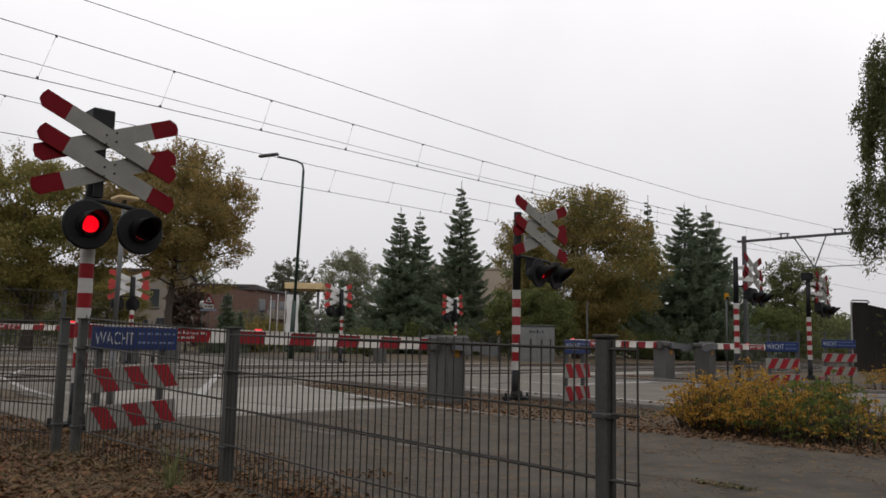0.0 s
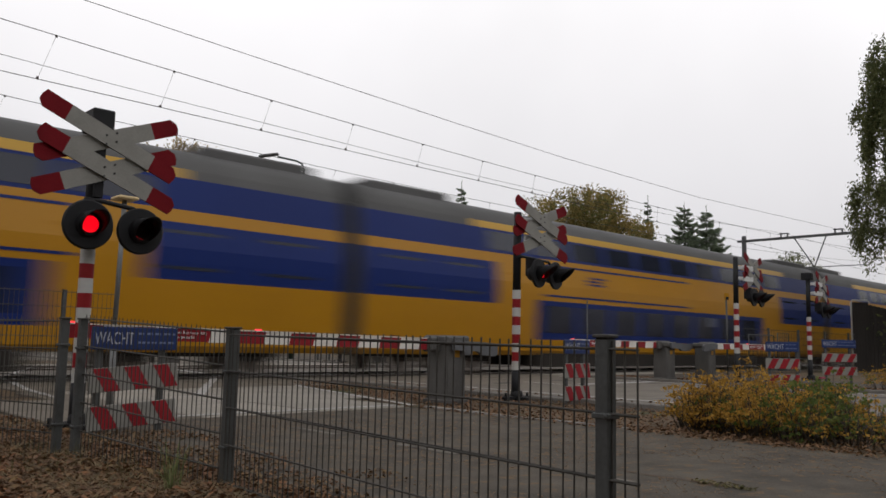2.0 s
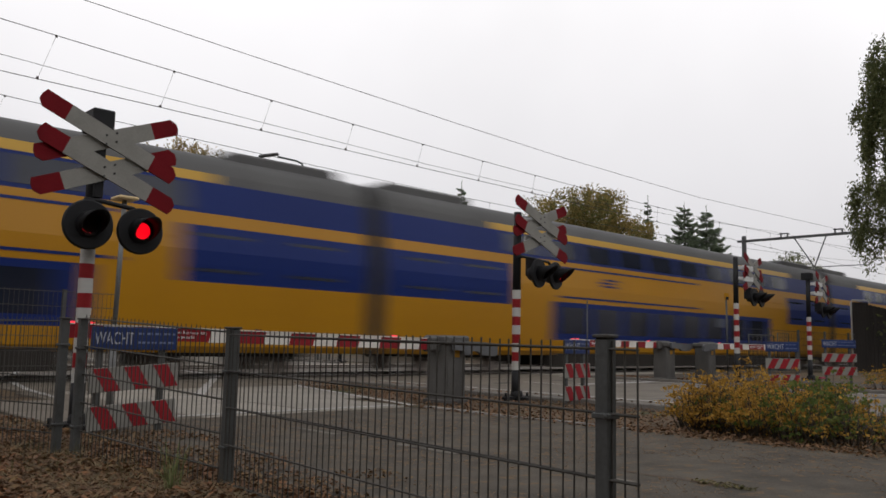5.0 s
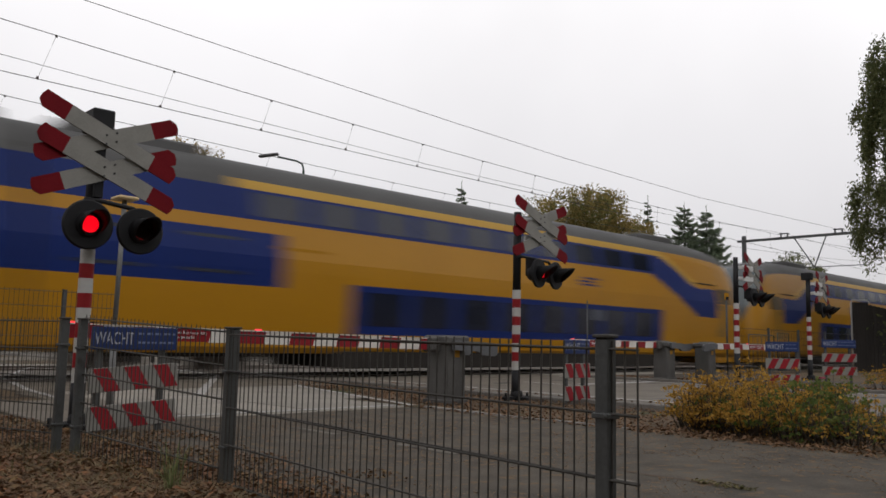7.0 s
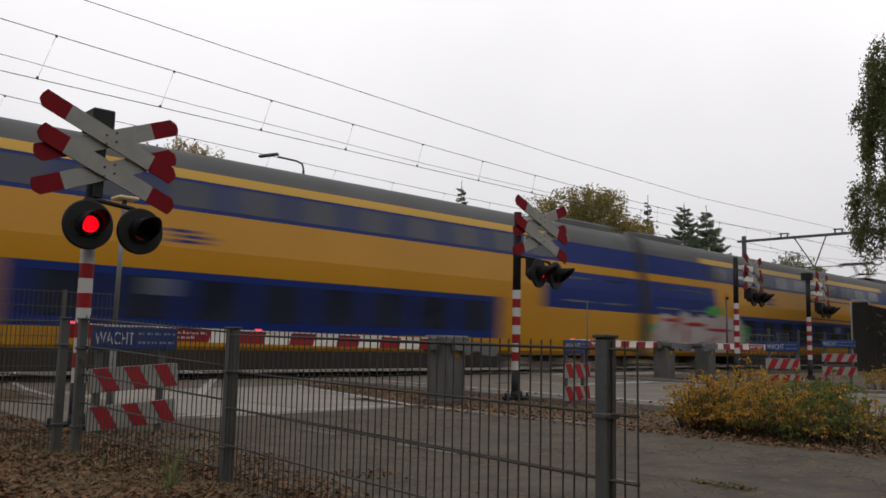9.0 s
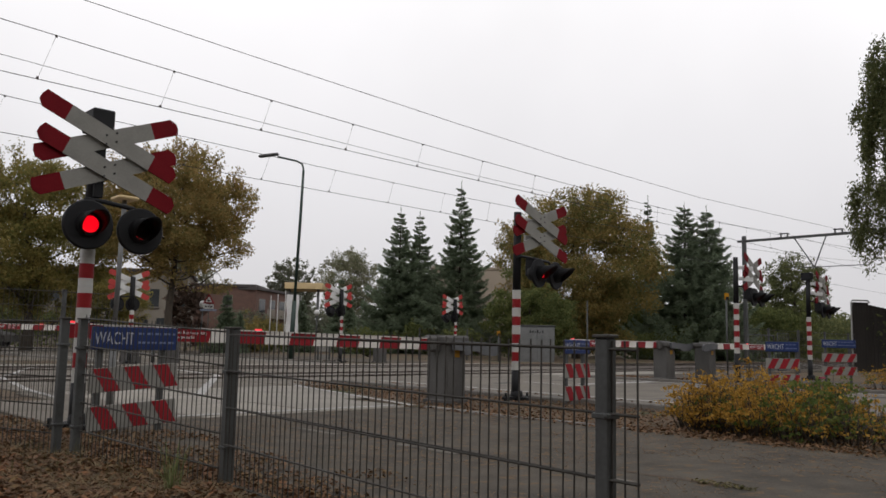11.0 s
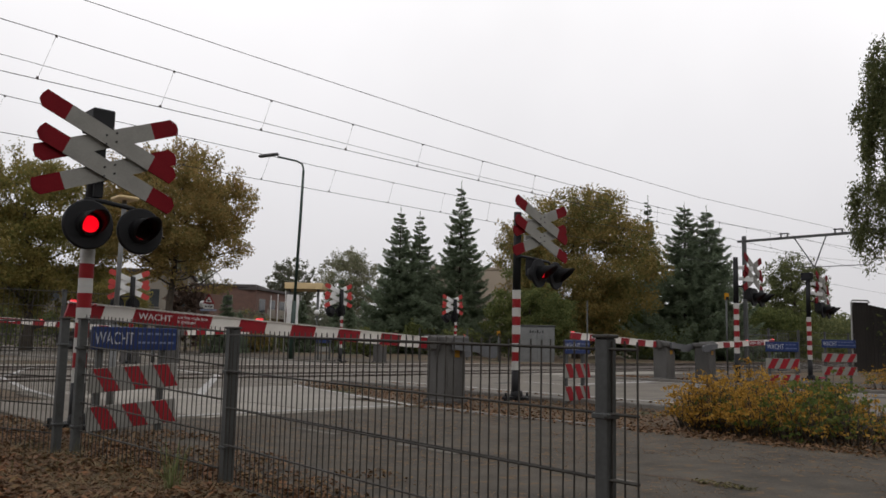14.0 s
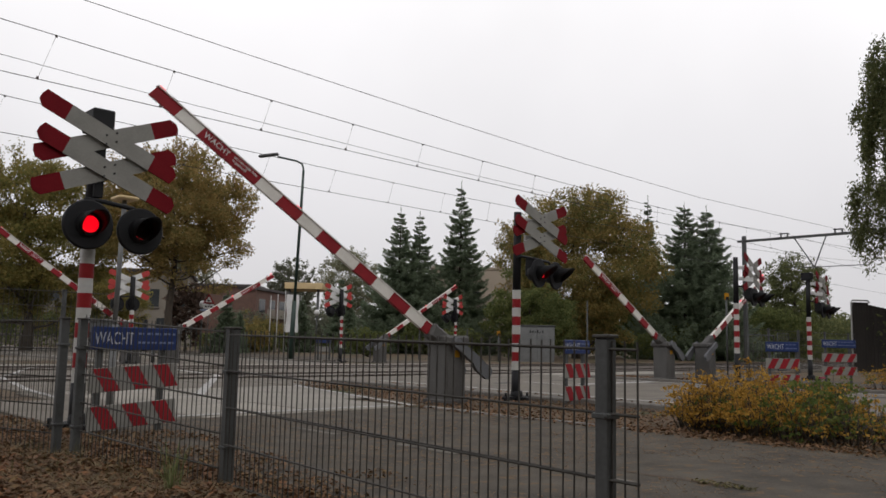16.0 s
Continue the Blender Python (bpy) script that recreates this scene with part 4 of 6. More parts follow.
def build_coach(cab, label, low=6.9):
    c = thing("train_coach", 0, 0, 0, 0, label, "train coach", "coaches of the passing train")
    part("coach_body", coach_mesh(cab, low), ["train_yellow", "train_blue", "train_roof", "train_cream", "cab_glass"], c, "yellow and blue double-deck body with a grey roof")
    front = COACH - (low + 0.2 if cab else 6.6)
    for sy in (-1, 1):
        n = 8
        first_x = 7.3 if cab else 6.75
        w = (front - first_x) / n
        for i in range(n):
            bm = bmesh.new()
            pane(bm, first_x + i * w, first_x + (i + 1) * w - 0.32, 1.12, 1.88, sy)
            part("window", bm, "train_glass", c)
        w = ((COACH - (7.2 if cab else 4.4)) - 4.4) / 10
        for i in range(10):
            bm = bmesh.new()
            pane(bm, 4.5 + i * w, 4.5 + (i + 1) * w - 0.3, 3.28, 3.78, sy)
            part("window", bm, "train_glass", c)
        for x0 in ((0.9, 2.9, COACH - 4.5, COACH - 2.3) if not cab else (0.9, 2.9)):
            bm = bmesh.new()
            pane(bm, x0, x0 + 1.3, 2.05, 2.8, sy)
            part("window", bm, "train_glass", c)
        for x0 in ((5.05, COACH - 6.3) if not cab else (5.05,)):
            bm = bmesh.new()
            pane(bm, x0, x0 + 1.25, 0.62, 2.7, sy, 0.012)
            part("door", bm, "train_yellow", c, "yellow double door")
        # brighter quarter lights and the small plain emblem on the flank
        bm = bmesh.new()
        pane(bm, COACH - 10.8, COACH - 10.25, 1.55, 1.86, sy, 0.011)
        part("blind", bm, "blind", c, "pale drawn blind behind a window")
        bm = bmesh.new()
        mark = 15.3 if cab else 8.7
        for k, (u0, u1) in enumerate(((0.1, 0.9), (0.0, 0.75), (0.25, 1.0))):
            pane(bm, mark + u0, mark + u1, 2.56 + 0.1 * k, 2.62 + 0.1 * k, sy, 0.008)
        part("emblem", bm, "train_blue", c, "small plain blue emblem bars")
        # skirts between the bogies
        bm = bmesh.new()
        box(bm, 6.6, min(sy * 1.28, sy * 1.36), 0.17, COACH - 6.6, max(sy * 1.28, sy * 1.36), 0.55, 0.02)
        part("skirt", bm, "train_under", c, "dark grey underframe skirt")
    bm = bmesh.new()
    box(bm, 0.5, -1.2, 0.55, COACH - (1.2 if cab else 0.5), 1.2, 0.9, 0.02)
    box(bm, 6.5, -1.25, 0.2, COACH - 6.5, 1.25, 0.6, 0.02)
    part("underframe", bm, "train_under", c)
    bogie(c, 3.3)
    bogie(c, COACH - (4.0 if cab else 3.3))
    bm = bmesh.new()
    box(bm, -0.26, -1.0, 0.75, 0.26, 1.0, 4.0, 0.05)
    part("gangway_bellows", bm, "bellows", c, "black rubber gangway bellows")
    for x0, x1 in (((0.7, 3.6), (COACH - 3.6, COACH - 0.7)) if not cab else ((0.7, 3.6), (COACH - 7.2, COACH - 5.0))):
        bm = bmesh.new()
        box(bm, x0, -0.85, 4.4, x1, 0.85, 4.66, 0.05)
        part("roof_unit", bm, "train_roof", c, "grey roof equipment cover")
    if cab:
        bm = bmesh.new()
        box(bm, COACH - 2.3, -1.1, 0.22, COACH - 1.1, 1.1, 0.6, 0.08)
        part("snow_plough", bm, "train_under", c)
        bm = bmesh.new()
        box(bm, COACH - 0.88, -0.62, 0.45, COACH - NOSE_IN + 0.03, 0.62, 1.3, 0.03)
        part("buffer_beam", bm, "train_under", c, "black panel round the coupler")
        bm = bmesh.new()
        prism(bm, [(COACH - 3.3, -1.28), (COACH - 1.6, -1.24), (COACH - 1.0, -1.05), (COACH - 0.74, -0.7), (COACH - 0.74, 0.7), (COACH - 1.0, 1.05), (COACH - 1.6, 1.24), (COACH - 3.3, 1.28)], 0.27, 0.515)
        part("valance", bm, "train_yellow", c, "yellow valance under the nose")
        bm = bmesh.new()
        tube(bm, (COACH - 1.05, 0, 1.0), (COACH, 0, 1.0), 0.14, 0.2, 12)
        part("coupler", bm, "train_under", c)
        for sy in (-1, 1):
            bm = bmesh.new()
            pane(bm, COACH - 4.6, COACH - 3.2, 3.05, 3.1, sy, 0.01)
            part("cab_grille", bm, "train_under", c, "dark slit grille on the cab side")
            bm = bmesh.new()
            pane(bm, COACH - 3.1, COACH - 2.5, 1.2, 2.35, sy, 0.006)
            part("cab_door", bm, "cab_door", c, "dull ochre cab door")
            bm = bmesh.new()
            pane(bm, COACH - 3.1, COACH - 2.05, 2.4, 2.95, sy, 0.012)
            part("cab_window", bm, "cab_side", c, "brown-tinted cab side window")
            bm = bmesh.new()
            tube(bm, (COACH - 0.97, sy * 0.82, 1.3), (COACH - 0.78, sy * 0.8, 1.3), 0.11, 0.11, 14)
            part("headlight", bm, "ink_white", c, "round headlight")
    return c


def pantograph(c, x):
    bm = bmesh.new()
    box(bm, x - 0.9, -0.75, 4.58, x + 0.9, 0.75, 4.66, 0.02)
    for sy in (-0.5, 0.5):
        tube(bm, (x - 0.5, sy, 4.66), (x + 1.15, sy * 0.8, 5.02), 0.05, n=6)
    tube(bm, (x + 1.15, -0.5, 5.02), (x + 1.15, 0.5, 5.02), 0.05, n=6)
    for sy in (-0.4, 0.4):
        tube(bm, (x + 1.15, sy, 5.02), (x - 0.1, sy * 0.6, 5.5), 0.045, n=6)
    for u in (-0.3, 0.0):
        pipe(bm, [(x + u, -0.95, 5.36), (x + u, -0.75, 5.5), (x + u, 0.75, 5.5), (x + u, 0.95, 5.36)], 0.045, 6)
    part("pantograph", bm, "train_under", c, "raised dark pantograph")


def pinstripes(c, x0, x1):
    """Thin blue lines over the lower and under the upper window band."""
    for z in (2.14, 3.0):
        for sy in (-1, 1):
            bm = bmesh.new()
            pane(bm, x0, x1, z, z + 0.055, sy, 0.008)
            part("pinstripe", bm, "train_blue", c)


def graffiti(c, x0):
    """Sprayed patch on the rear end: plain rounded blocks of colour."""
    rng = random.Random(3)
    green = material("spray_green", (0.05, 0.26, 0.05), rough=0.5)
    base = None

    def blob(name, u, z, ru, rz, mat, out, label=""):
        bm = bmesh.new()
        vs = []
        for i in range(20):
            a = 2 * math.pi * i / 20
            zz = z + rz * math.sin(a) * (1 + 0.12 * math.sin(3 * a + u))
            vs.append(bm.verts.new((u + ru * math.cos(a), -(side_at(zz) + out), zz)))
        bm.faces.new(vs)
        return part(name, bm, mat, base or c, label)
    base = blob("spray_paint", x0 + 3.4, 1.2, 3.3, 0.62, "spray_white", 0.015, "white sprayed paint with red and green strokes")
    for i in range(5):
        blob("spray_letter", x0 + 1.1 + i * 1.15, 1.35 + rng.uniform(-0.1, 0.1), 0.75, 0.62, "spray_white", 0.018 + 0.002 * i)
    for u, z, ru, rz in ((2.9, 1.6, 0.75, 0.07), (2.3, 1.25, 0.12, 0.3), (4.6, 1.45, 1.0, 0.06), (5.6, 1.1, 0.1, 0.3), (6.2, 0.75, 0.8, 0.1), (1.2, 1.7, 0.4, 0.06)):
        blob("spray_stroke", x0 + u, z, ru, rz, "boom_red", 0.03)
    for u, z, ru, rz in ((6.65, 1.25, 0.32, 0.5), (0.2, 1.1, 0.3, 0.5), (4.3, 2.12, 0.6, 0.2)):
        blob("spray_patch", x0 + u, z, ru, rz, green, 0.012)


UNIT = 107.2
TRAIN = []   # coach, distance of its origin behind the nose of the first unit, reversed
end_coach = build_coach(True, "yellow and blue double-deck end coach with a sloping cab")
middle_coach = build_coach(False, "yellow and blue double-deck middle coach")
short_band_coach = build_coach(True, "yellow and blue double-deck end coach with a short lower window band", 7.7)
for u in range(3):
    for k in range(4):
        src = middle_coach if k in (1, 2) else short_band_coach if (u, k) == (2, 3) else end_coach
        c = src if (u, k) in ((0, 0), (0, 1), (2, 3)) else copy_thing(src, Matrix())
        rev = k == 3
        offset = u * UNIT + (k + 1) * (UNIT / 4) if not rev else u * UNIT + k * (UNIT / 4)
        offset += (0.45, 0.0, -0.75 if k == 0 else -1.15)[u]
        if k == 2:
            if u == 2:
                pantograph(c, 23.5)
                graffiti(c, 0.3)
            else:
                pantograph(c, 3.2)
        TRAIN.append((c, offset, rev))
for i, (c, offset, rev) in enumerate(TRAIN):
    if i % 4 in (1, 2):
        pinstripes(c, *((6.7, 14.7) if i % 4 == 1 else (12.9, 20.85)))

NOSE_0, SPEED = -7.6, 36.0
TRACK_Y = 15.8


# ---- what moves ----
def motions():
    # the train slows a little while it passes
    ease = {0.0: 0.8, 0.5: 0.82, 1.0: 0.38, 1.5: 0.8, 2.0: 0.57, 2.5: 0.43, 3.0: 0.13, 3.5: -0.1, 4.0: -0.12, 8.0: 0.15}
    for c, back_, rev in TRAIN:
        rows = []
        for i in range(33):
            t = i * 0.5
            x = NOSE_0 + SPEED * (t - (0.02 if i % 2 else 0.0)) + ease.get(t, 0.0) - back_
            rows.append((t, pose(x, TRACK_Y, 0.03, 0, 0, 180 if rev else 0)))
        walk(c, rows)
    lift = [(0, 0), (13.55, 0), (13.7, 0.3), (13.8, 0.8), (13.9, 1.5), (14.0, 2.3), (14.1, 3.6), (14.2, 5.0), (14.4, 7.95), (14.6, 10.9), (14.8, 14.1), (15.0, 17.2), (15.2, 20.2), (15.4, 22.9), (15.6, 25.4), (15.8, 27.8), (16.0, 30.0)]
    for boom, way, zb, tilt in BOOMS:
        walk(boom, [(t, pose(0, 0, zb, 0, (a + tilt) * (1 if way < 0 else -1), 0)) for t, a in lift])
    drive = [(0, -7.22, 71.15), (10, 10.99, 53.68), (11, 12.74, 52), (11.5, 13.6, 51.18), (12, 14.58, 50.24), (12.5, 15.94, 48.94), (13, 16.68, 48.22), (13.5, 17.34, 47.59), (14, 17.87, 47.08), (15, 18.46, 46.52), (16, 18.57, 46.41)]
    walk(CAR, [(t, pose(x, y, 0, 0, 0, -43.7)) for t, x, y in drive])
    # each lens disc makes half a turn at every change of the lamps
    half = 0.3193
    turning = [(lens, phase, at, 2) for lens, phase, at in LENSES] + [(lamp, phase, at, 0) for lamp, phase, at in BOOM_LAMPS]
    for lens, phase, at, axis in turning:
        angle = 0 if phase == 0 else 180
        spin = (lambda a: pose(*at, 0, 0, a)) if axis == 2 else (lambda a: pose(*at, a, 0, 0))
        rows = [(0, spin(angle))]
        k = 0
        while 0.248 + half * k < 15.9:
            f0 = round((0.248 + half * k) * FPS) - 1
            f0 += {14: 1, 13: -1}.get(f0 % 15, 0)
            for j in range(4):
                rows.append(((f0 + j) / FPS, spin(angle + 60 * j)))
            angle += 180
            k += 1
        rows.append((16, spin(angle)))
        walk(lens, rows)


# ---- trees and shrubs ----
def leaf_material(name, a, b, single=0.9):
    """Thin leaves: a matt surface that also lets light through."""
    m = material(name, a, b, 0.5, 0.88, 0.0, fine=3, island=single, spec=0.15)
    n, l = m.node_tree.nodes, m.node_tree.links
    p = n["Principled BSDF"]
    thin = n.new("ShaderNodeBsdfTranslucent")
    l.new(p.inputs["Base Color"].links[0].from_socket, thin.inputs["Color"])
    mix = n.new("ShaderNodeMixShader")
    mix.inputs[0].default_value = 0.47
    l.new(p.outputs[0], mix.inputs[1])
    l.new(thin.outputs[0], mix.inputs[2])
    l.new(mix.outputs[0], n["Material Output"].inputs["Surface"])
    return m


LEAF = {
    "ochre": leaf_material("ochre_oak_leaves", (0.16, 0.165, 0.055), (0.31, 0.24, 0.08), 0.6),
    "rust": leaf_material("rusty_oak_leaves", (0.19, 0.17, 0.065), (0.37, 0.25, 0.095), 0.6),
    "gold": leaf_material("golden_maple_leaves", (0.15, 0.16, 0.06), (0.34, 0.24, 0.085), 0.6),
    "green": leaf_material("green_leaves", (0.10, 0.125, 0.048), (0.18, 0.195, 0.07)),
    "grey_green": leaf_material("grey_green_leaves", (0.11, 0.12, 0.085), (0.19, 0.195, 0.14)),
    "willow": leaf_material("pale_willow_leaves", (0.17, 0.18, 0.11), (0.27, 0.26, 0.17)),
    "purple": leaf_material("purple_brown_leaves", (0.10, 0.072, 0.06), (0.16, 0.11, 0.085)),
    # needles lightened so that their colour carries the distance haze
    "needle": leaf_material("blue_green_needles", (0.15, 0.19, 0.125), (0.23, 0.28, 0.185)),
    "shrub": leaf_material("yellow_shrub_leaves", (0.31, 0.18, 0.036), (0.57, 0.34, 0.072)),
    "shrub_green": leaf_material("green_shrub_leaves", (0.10, 0.14, 0.04), (0.19, 0.21, 0.06)),
    "birch": leaf_material("birch_leaves", (0.10, 0.12, 0.055), (0.17, 0.175, 0.075)),
    "blossom": leaf_material("pink_blossom", (0.4, 0.08, 0.15), (0.3, 0.05, 0.1)),
}


def leaves_mesh(name, centres, size, rng, droop=0.0, aspect=0.62):
    """Many small folded leaves, one island each."""
    n = len(centres)
    c = np.asarray(centres, float)
    d = rng.normal(size=(n, 3))
    d[:, 2] -= droop
    d /= np.linalg.norm(d, axis=1)[:, None]
    e = rng.normal(size=(n, 3))
    w = np.cross(d, e)
    w /= np.linalg.norm(w, axis=1)[:, None]
    s = size * rng.uniform(0.6, 1.3, n)[:, None]
    nn = np.cross(d, w)
    v = np.stack([c - d * s, c + w * s * aspect + nn * s * 0.2, c + d * s, c - w * s * aspect + nn * s * 0.2], axis=1).reshape(-1, 3)
    idx = np.arange(n)[:, None] * 4
    f = np.concatenate([idx + np.array([0, 1, 2]), idx + np.array([0, 2, 3])])
    me = bpy.data.meshes.new(name)
    me.from_pydata(v.tolist(), [], f.tolist())
    return me


def limb_tree(bm, rng, base, top, r, n_limbs, spread, start=0.35):
    """A tapered trunk with limbs; returns the limbs' ends."""
    base, top = Vector(base), Vector(top)
    k = 6
    pts = [base.lerp(top, i / k) + Vector((rng.normal() * 0.08 * i / k * spread, rng.normal() * 0.08 * i / k * spread, 0)) for i in range(k + 1)]
    pipe(bm, pts, [r * (1.25 if i == 0 else 1 - 0.8 * i / k) for i in range(k + 1)], 9)
    ends = []
    for i in range(n_limbs):
        u = start + (1 - start) * (i + rng.uniform(0, 0.9)) / n_limbs
        p = base.lerp(top, min(u, 0.97))
        t = i * 2.4 + rng.uniform(-0.4, 0.4)
        out = spread * (1.05 - 0.6 * abs(u - 0.55)) * rng.uniform(0.7, 1.1)
        q = p + Vector((math.cos(t) * out, math.sin(t) * out, out * rng.uniform(0.25, 0.75)))
        m_ = p.lerp(q, 0.5) + Vector((0, 0, -0.12 * out * rng.uniform(0, 1)))
        pipe(bm, [p, m_, q], [r * 0.35 * (1.2 - u), r * 0.2 * (1.2 - u), r * 0.06], 6)
        ends.append((m_, q))
        for j in range(3):
            a = p.lerp(q, rng.uniform(0.4, 0.9))
            b = a + Vector(rng.normal(size=3)) * out * 0.28
            pipe(bm, [a, b], [r * 0.09, r * 0.03], 4)
            ends.append((a, b))
    return ends


def broadleaf(x, y, h, spread, leaf, label, trunk=0.2, seed=1, n=9000, size=0.16, clear=0.25, crown_z=None, squash=1.0, z=0.0, tufts=170, sprigs=40):
    """A crown of many small tufts round the limbs, with loose sprigs that break its outline."""
    rng = np.random.default_rng(seed)
    t = thing("tree", x, y, z, 0, label, "tree", "trees round the crossing")
    bm = bmesh.new()
    ends = limb_tree(bm, rng, (0, 0, -0.1), (rng.normal() * 0.2, rng.normal() * 0.2, h * 0.78), trunk, 18, spread * 0.8, clear)
    blobs = []
    zc = crown_z or h * (clear + 1.02) / 2
    hz_ = (h - h * clear) / 2
    for i in range(tufts):
        v = rng.normal(size=3)
        v /= np.linalg.norm(v)
        lump = 1 + 0.16 * noise.noise((v[0] * 2.1, v[1] * 2.1, v[2] * 2.1 + seed))
        rad = rng.uniform(0.2, 1.0) ** 0.42 * 0.9 * lump
        c = np.array([v[0] * spread * rad * squash, v[1] * spread * rad, zc + v[2] * hz_ * rad])
        blobs.append((c, spread * rng.uniform(0.09, 0.21)))
    for a, b in ends:
        blobs.append((np.array(b), spread * rng.uniform(0.1, 0.2)))
    w = np.array([b[1] ** 2 for b in blobs])
    pick = rng.choice(len(blobs), size=n, p=w / w.sum())
    v = rng.normal(size=(n, 3))
    v /= np.linalg.norm(v, axis=1)[:, None]
    rad = rng.uniform(0.02, 1, n) ** 0.5
    cs = np.array([blobs[i][0] for i in pick]) + v * (rad * np.array([blobs[i][1] for i in pick]))[:, None] * np.array([1, 1, 0.7])
    more = [cs]
    twigs = bmesh.new()
    for i in range(sprigs):
        v = rng.normal(size=3)
        v[2] = abs(v[2]) * 1.3
        v /= np.linalg.norm(v)
        p = np.array([v[0] * spread * 0.86, v[1] * spread * 0.86, zc + v[2] * hz_ * 0.86])
        q = p + np.array([v[0] * 0.6, v[1] * 0.6, v[2] * 0.5 + 0.45]) * spread * rng.uniform(0.1, 0.26)
        pipe(twigs, [Vector(p), Vector(q)], [trunk * 0.07, trunk * 0.03], 3)
        k = max(8, int(n / 900))
        more.append(p + (q - p) * rng.uniform(0.1, 1.05, k)[:, None] + rng.normal(size=(k, 3)) * 0.03 * spread)
    part("trunk", bm, "bark", t, "dark tapered trunk with limbs")
    tagged(part("twigs", twigs, "bark", t), kind="stuff")
    cs = np.concatenate(more)
    cs = cs[cs[:, 2] > max(h * clear * 0.8, 0.03)]
    tagged(part("crown", leaves_mesh("crown", cs, size, rng, 0.4), LEAF[leaf], t, "dense uneven crown of autumn leaves"), kind="stuff")
    return t


def spray_mesh(name, roots, ways, rng, width):
    """Needled twigs: one slim folded blade along each way, broad at the root and ragged at the tip."""
    p, d = np.asarray(roots), np.asarray(ways)
    n = len(p)
    side = np.cross(d, rng.normal(size=(n, 3)))
    side /= np.linalg.norm(side, axis=1)[:, None] + 1e-9
    side *= (width * rng.uniform(0.6, 1.3, n))[:, None]
    v = np.stack([p, p + d * 0.45 + side, p + d, p + d * 0.35 - side], axis=1).reshape(-1, 3)
    idx = np.arange(n)[:, None] * 4
    f = np.concatenate([idx + np.array([0, 1, 2]), idx + np.array([0, 2, 3])])
    me = bpy.data.meshes.new(name)
    me.from_pydata(v.tolist(), [], f.tolist())
    return me


def conifer(x, y, h, r, label, seed=1, leaf="needle", z=0.0, n_whorl=30, slim=1.25, full=1.0):
    """A spruce: whorls of drooping boughs with upturned tips, feathered by needled twigs; the top thins into a spire."""
    rng = np.random.default_rng(seed)
    t = thing("conifer", x, y, z, 0, label, "tree", "conifers behind the tracks")
    bm = bmesh.new()
    pipe(bm, [(0, 0, -0.1), (0, 0, h * 0.5), (0, 0, h)], [0.014 * h, 0.008 * h, 0.012], 8)
    roots, ways = [], []
    for i in range(n_whorl):
        u = 0.04 + 0.94 * (i + rng.uniform(-0.2, 0.2)) / n_whorl
        rr = 1.12 * r * (1 - u) ** slim * (1 + 0.25 * noise.noise((i * 0.7, seed, 0))) + 0.1 * min(r, 1.2)
        k = max(5, int(11 * (1 - u) + 5))
        for j in range(k):
            a = 2 * math.pi * (j + rng.uniform(0, 0.8)) / k + i * 1.3
            L = rr * rng.uniform(0.62, 1.18)
            zj = h * u + rng.uniform(-0.6, 0.6) * h / n_whorl
            out, side = np.array([math.cos(a), math.sin(a), 0]), np.array([-math.sin(a), math.cos(a), 0])
            fall = rng.uniform(0.16, 0.42) * (1 - 0.6 * u)
            m = max(8, int(full * (26 + 60 * L)))
            s = rng.uniform(0.06, 1.0, m) ** 0.8
            zs = -fall * L * np.sin(s * 2.0) + 0.26 * L * s ** 3
            base_ = out * (s * L)[:, None] + np.stack([0 * s, 0 * s, zj + zs], axis=1)
            if L > 0.5:
                pipe(bm, [Vector((0, 0, zj)), Vector(out * L * 0.5) + Vector((0, 0, zj - fall * L * 0.84 + 0.03 * L)), Vector(out * L) + Vector((0, 0, zj - fall * L * 0.9 + 0.26 * L))], [0.02, 0.013, 0.004], 3)
            wing = rng.uniform(-1, 1, m)
            reach = (0.1 + 0.3 * L * (1.05 - s) ** 0.8).clip(0.07, 0.42)
            roots.append(base_ + side * (wing * reach * 0.5)[:, None])
            way = out * rng.uniform(0.45, 1.0, m)[:, None] + side * (wing * 0.9)[:, None] + np.stack([0 * s, 0 * s, rng.uniform(-0.75, 0.2, m)], axis=1)
            ways.append(way / np.linalg.norm(way, axis=1)[:, None] * (reach * rng.uniform(0.5, 1.1, m) + 0.05)[:, None])
    tip = np.array([[0, 0, h * 0.9 + 0.1 * h * q / 14] for q in range(15)])
    roots.append(tip), ways.append(rng.normal(size=(15, 3)) * (0.05, 0.05, 0.02) + (0, 0, 0.12))
    part("trunk", bm, "bark", t)
    tagged(part("crown", spray_mesh("crown", np.concatenate(roots), np.concatenate(ways), rng, 0.036), LEAF[leaf], t, "dark blue-green needled boughs"), kind="stuff")
    return t


broadleaf(16.9, 36.3, 9.7, 4.0, "rust", "broad oak with rusty autumn leaves beyond the tracks", 0.22, 11, 66000, 0.062, 0.38, tufts=230)
broadleaf(12.6, 42.5, 9.6, 4.6, "ochre", "oak with ochre autumn leaves beyond the tracks", 0.25, 12, 70000, 0.068, 0.13)
broadleaf(8.2, 45.5, 9.5, 4.4, "ochre", "oak with ochre leaves further along the tracks", 0.25, 13, 48000, 0.078, 0.12)
broadleaf(42.3, 31.7, 10.5, 5.7, "gold", "wide maple with golden green leaves behind the relay cabinet", 0.25, 14, 100000, 0.076, 0.04, tufts=260, sprigs=90)
broadleaf(33.8, 28.4, 3.9, 2.7, "green", "low green shrubby tree behind the relay cabinet", 0.12, 15, 30000, 0.064, 0.02)
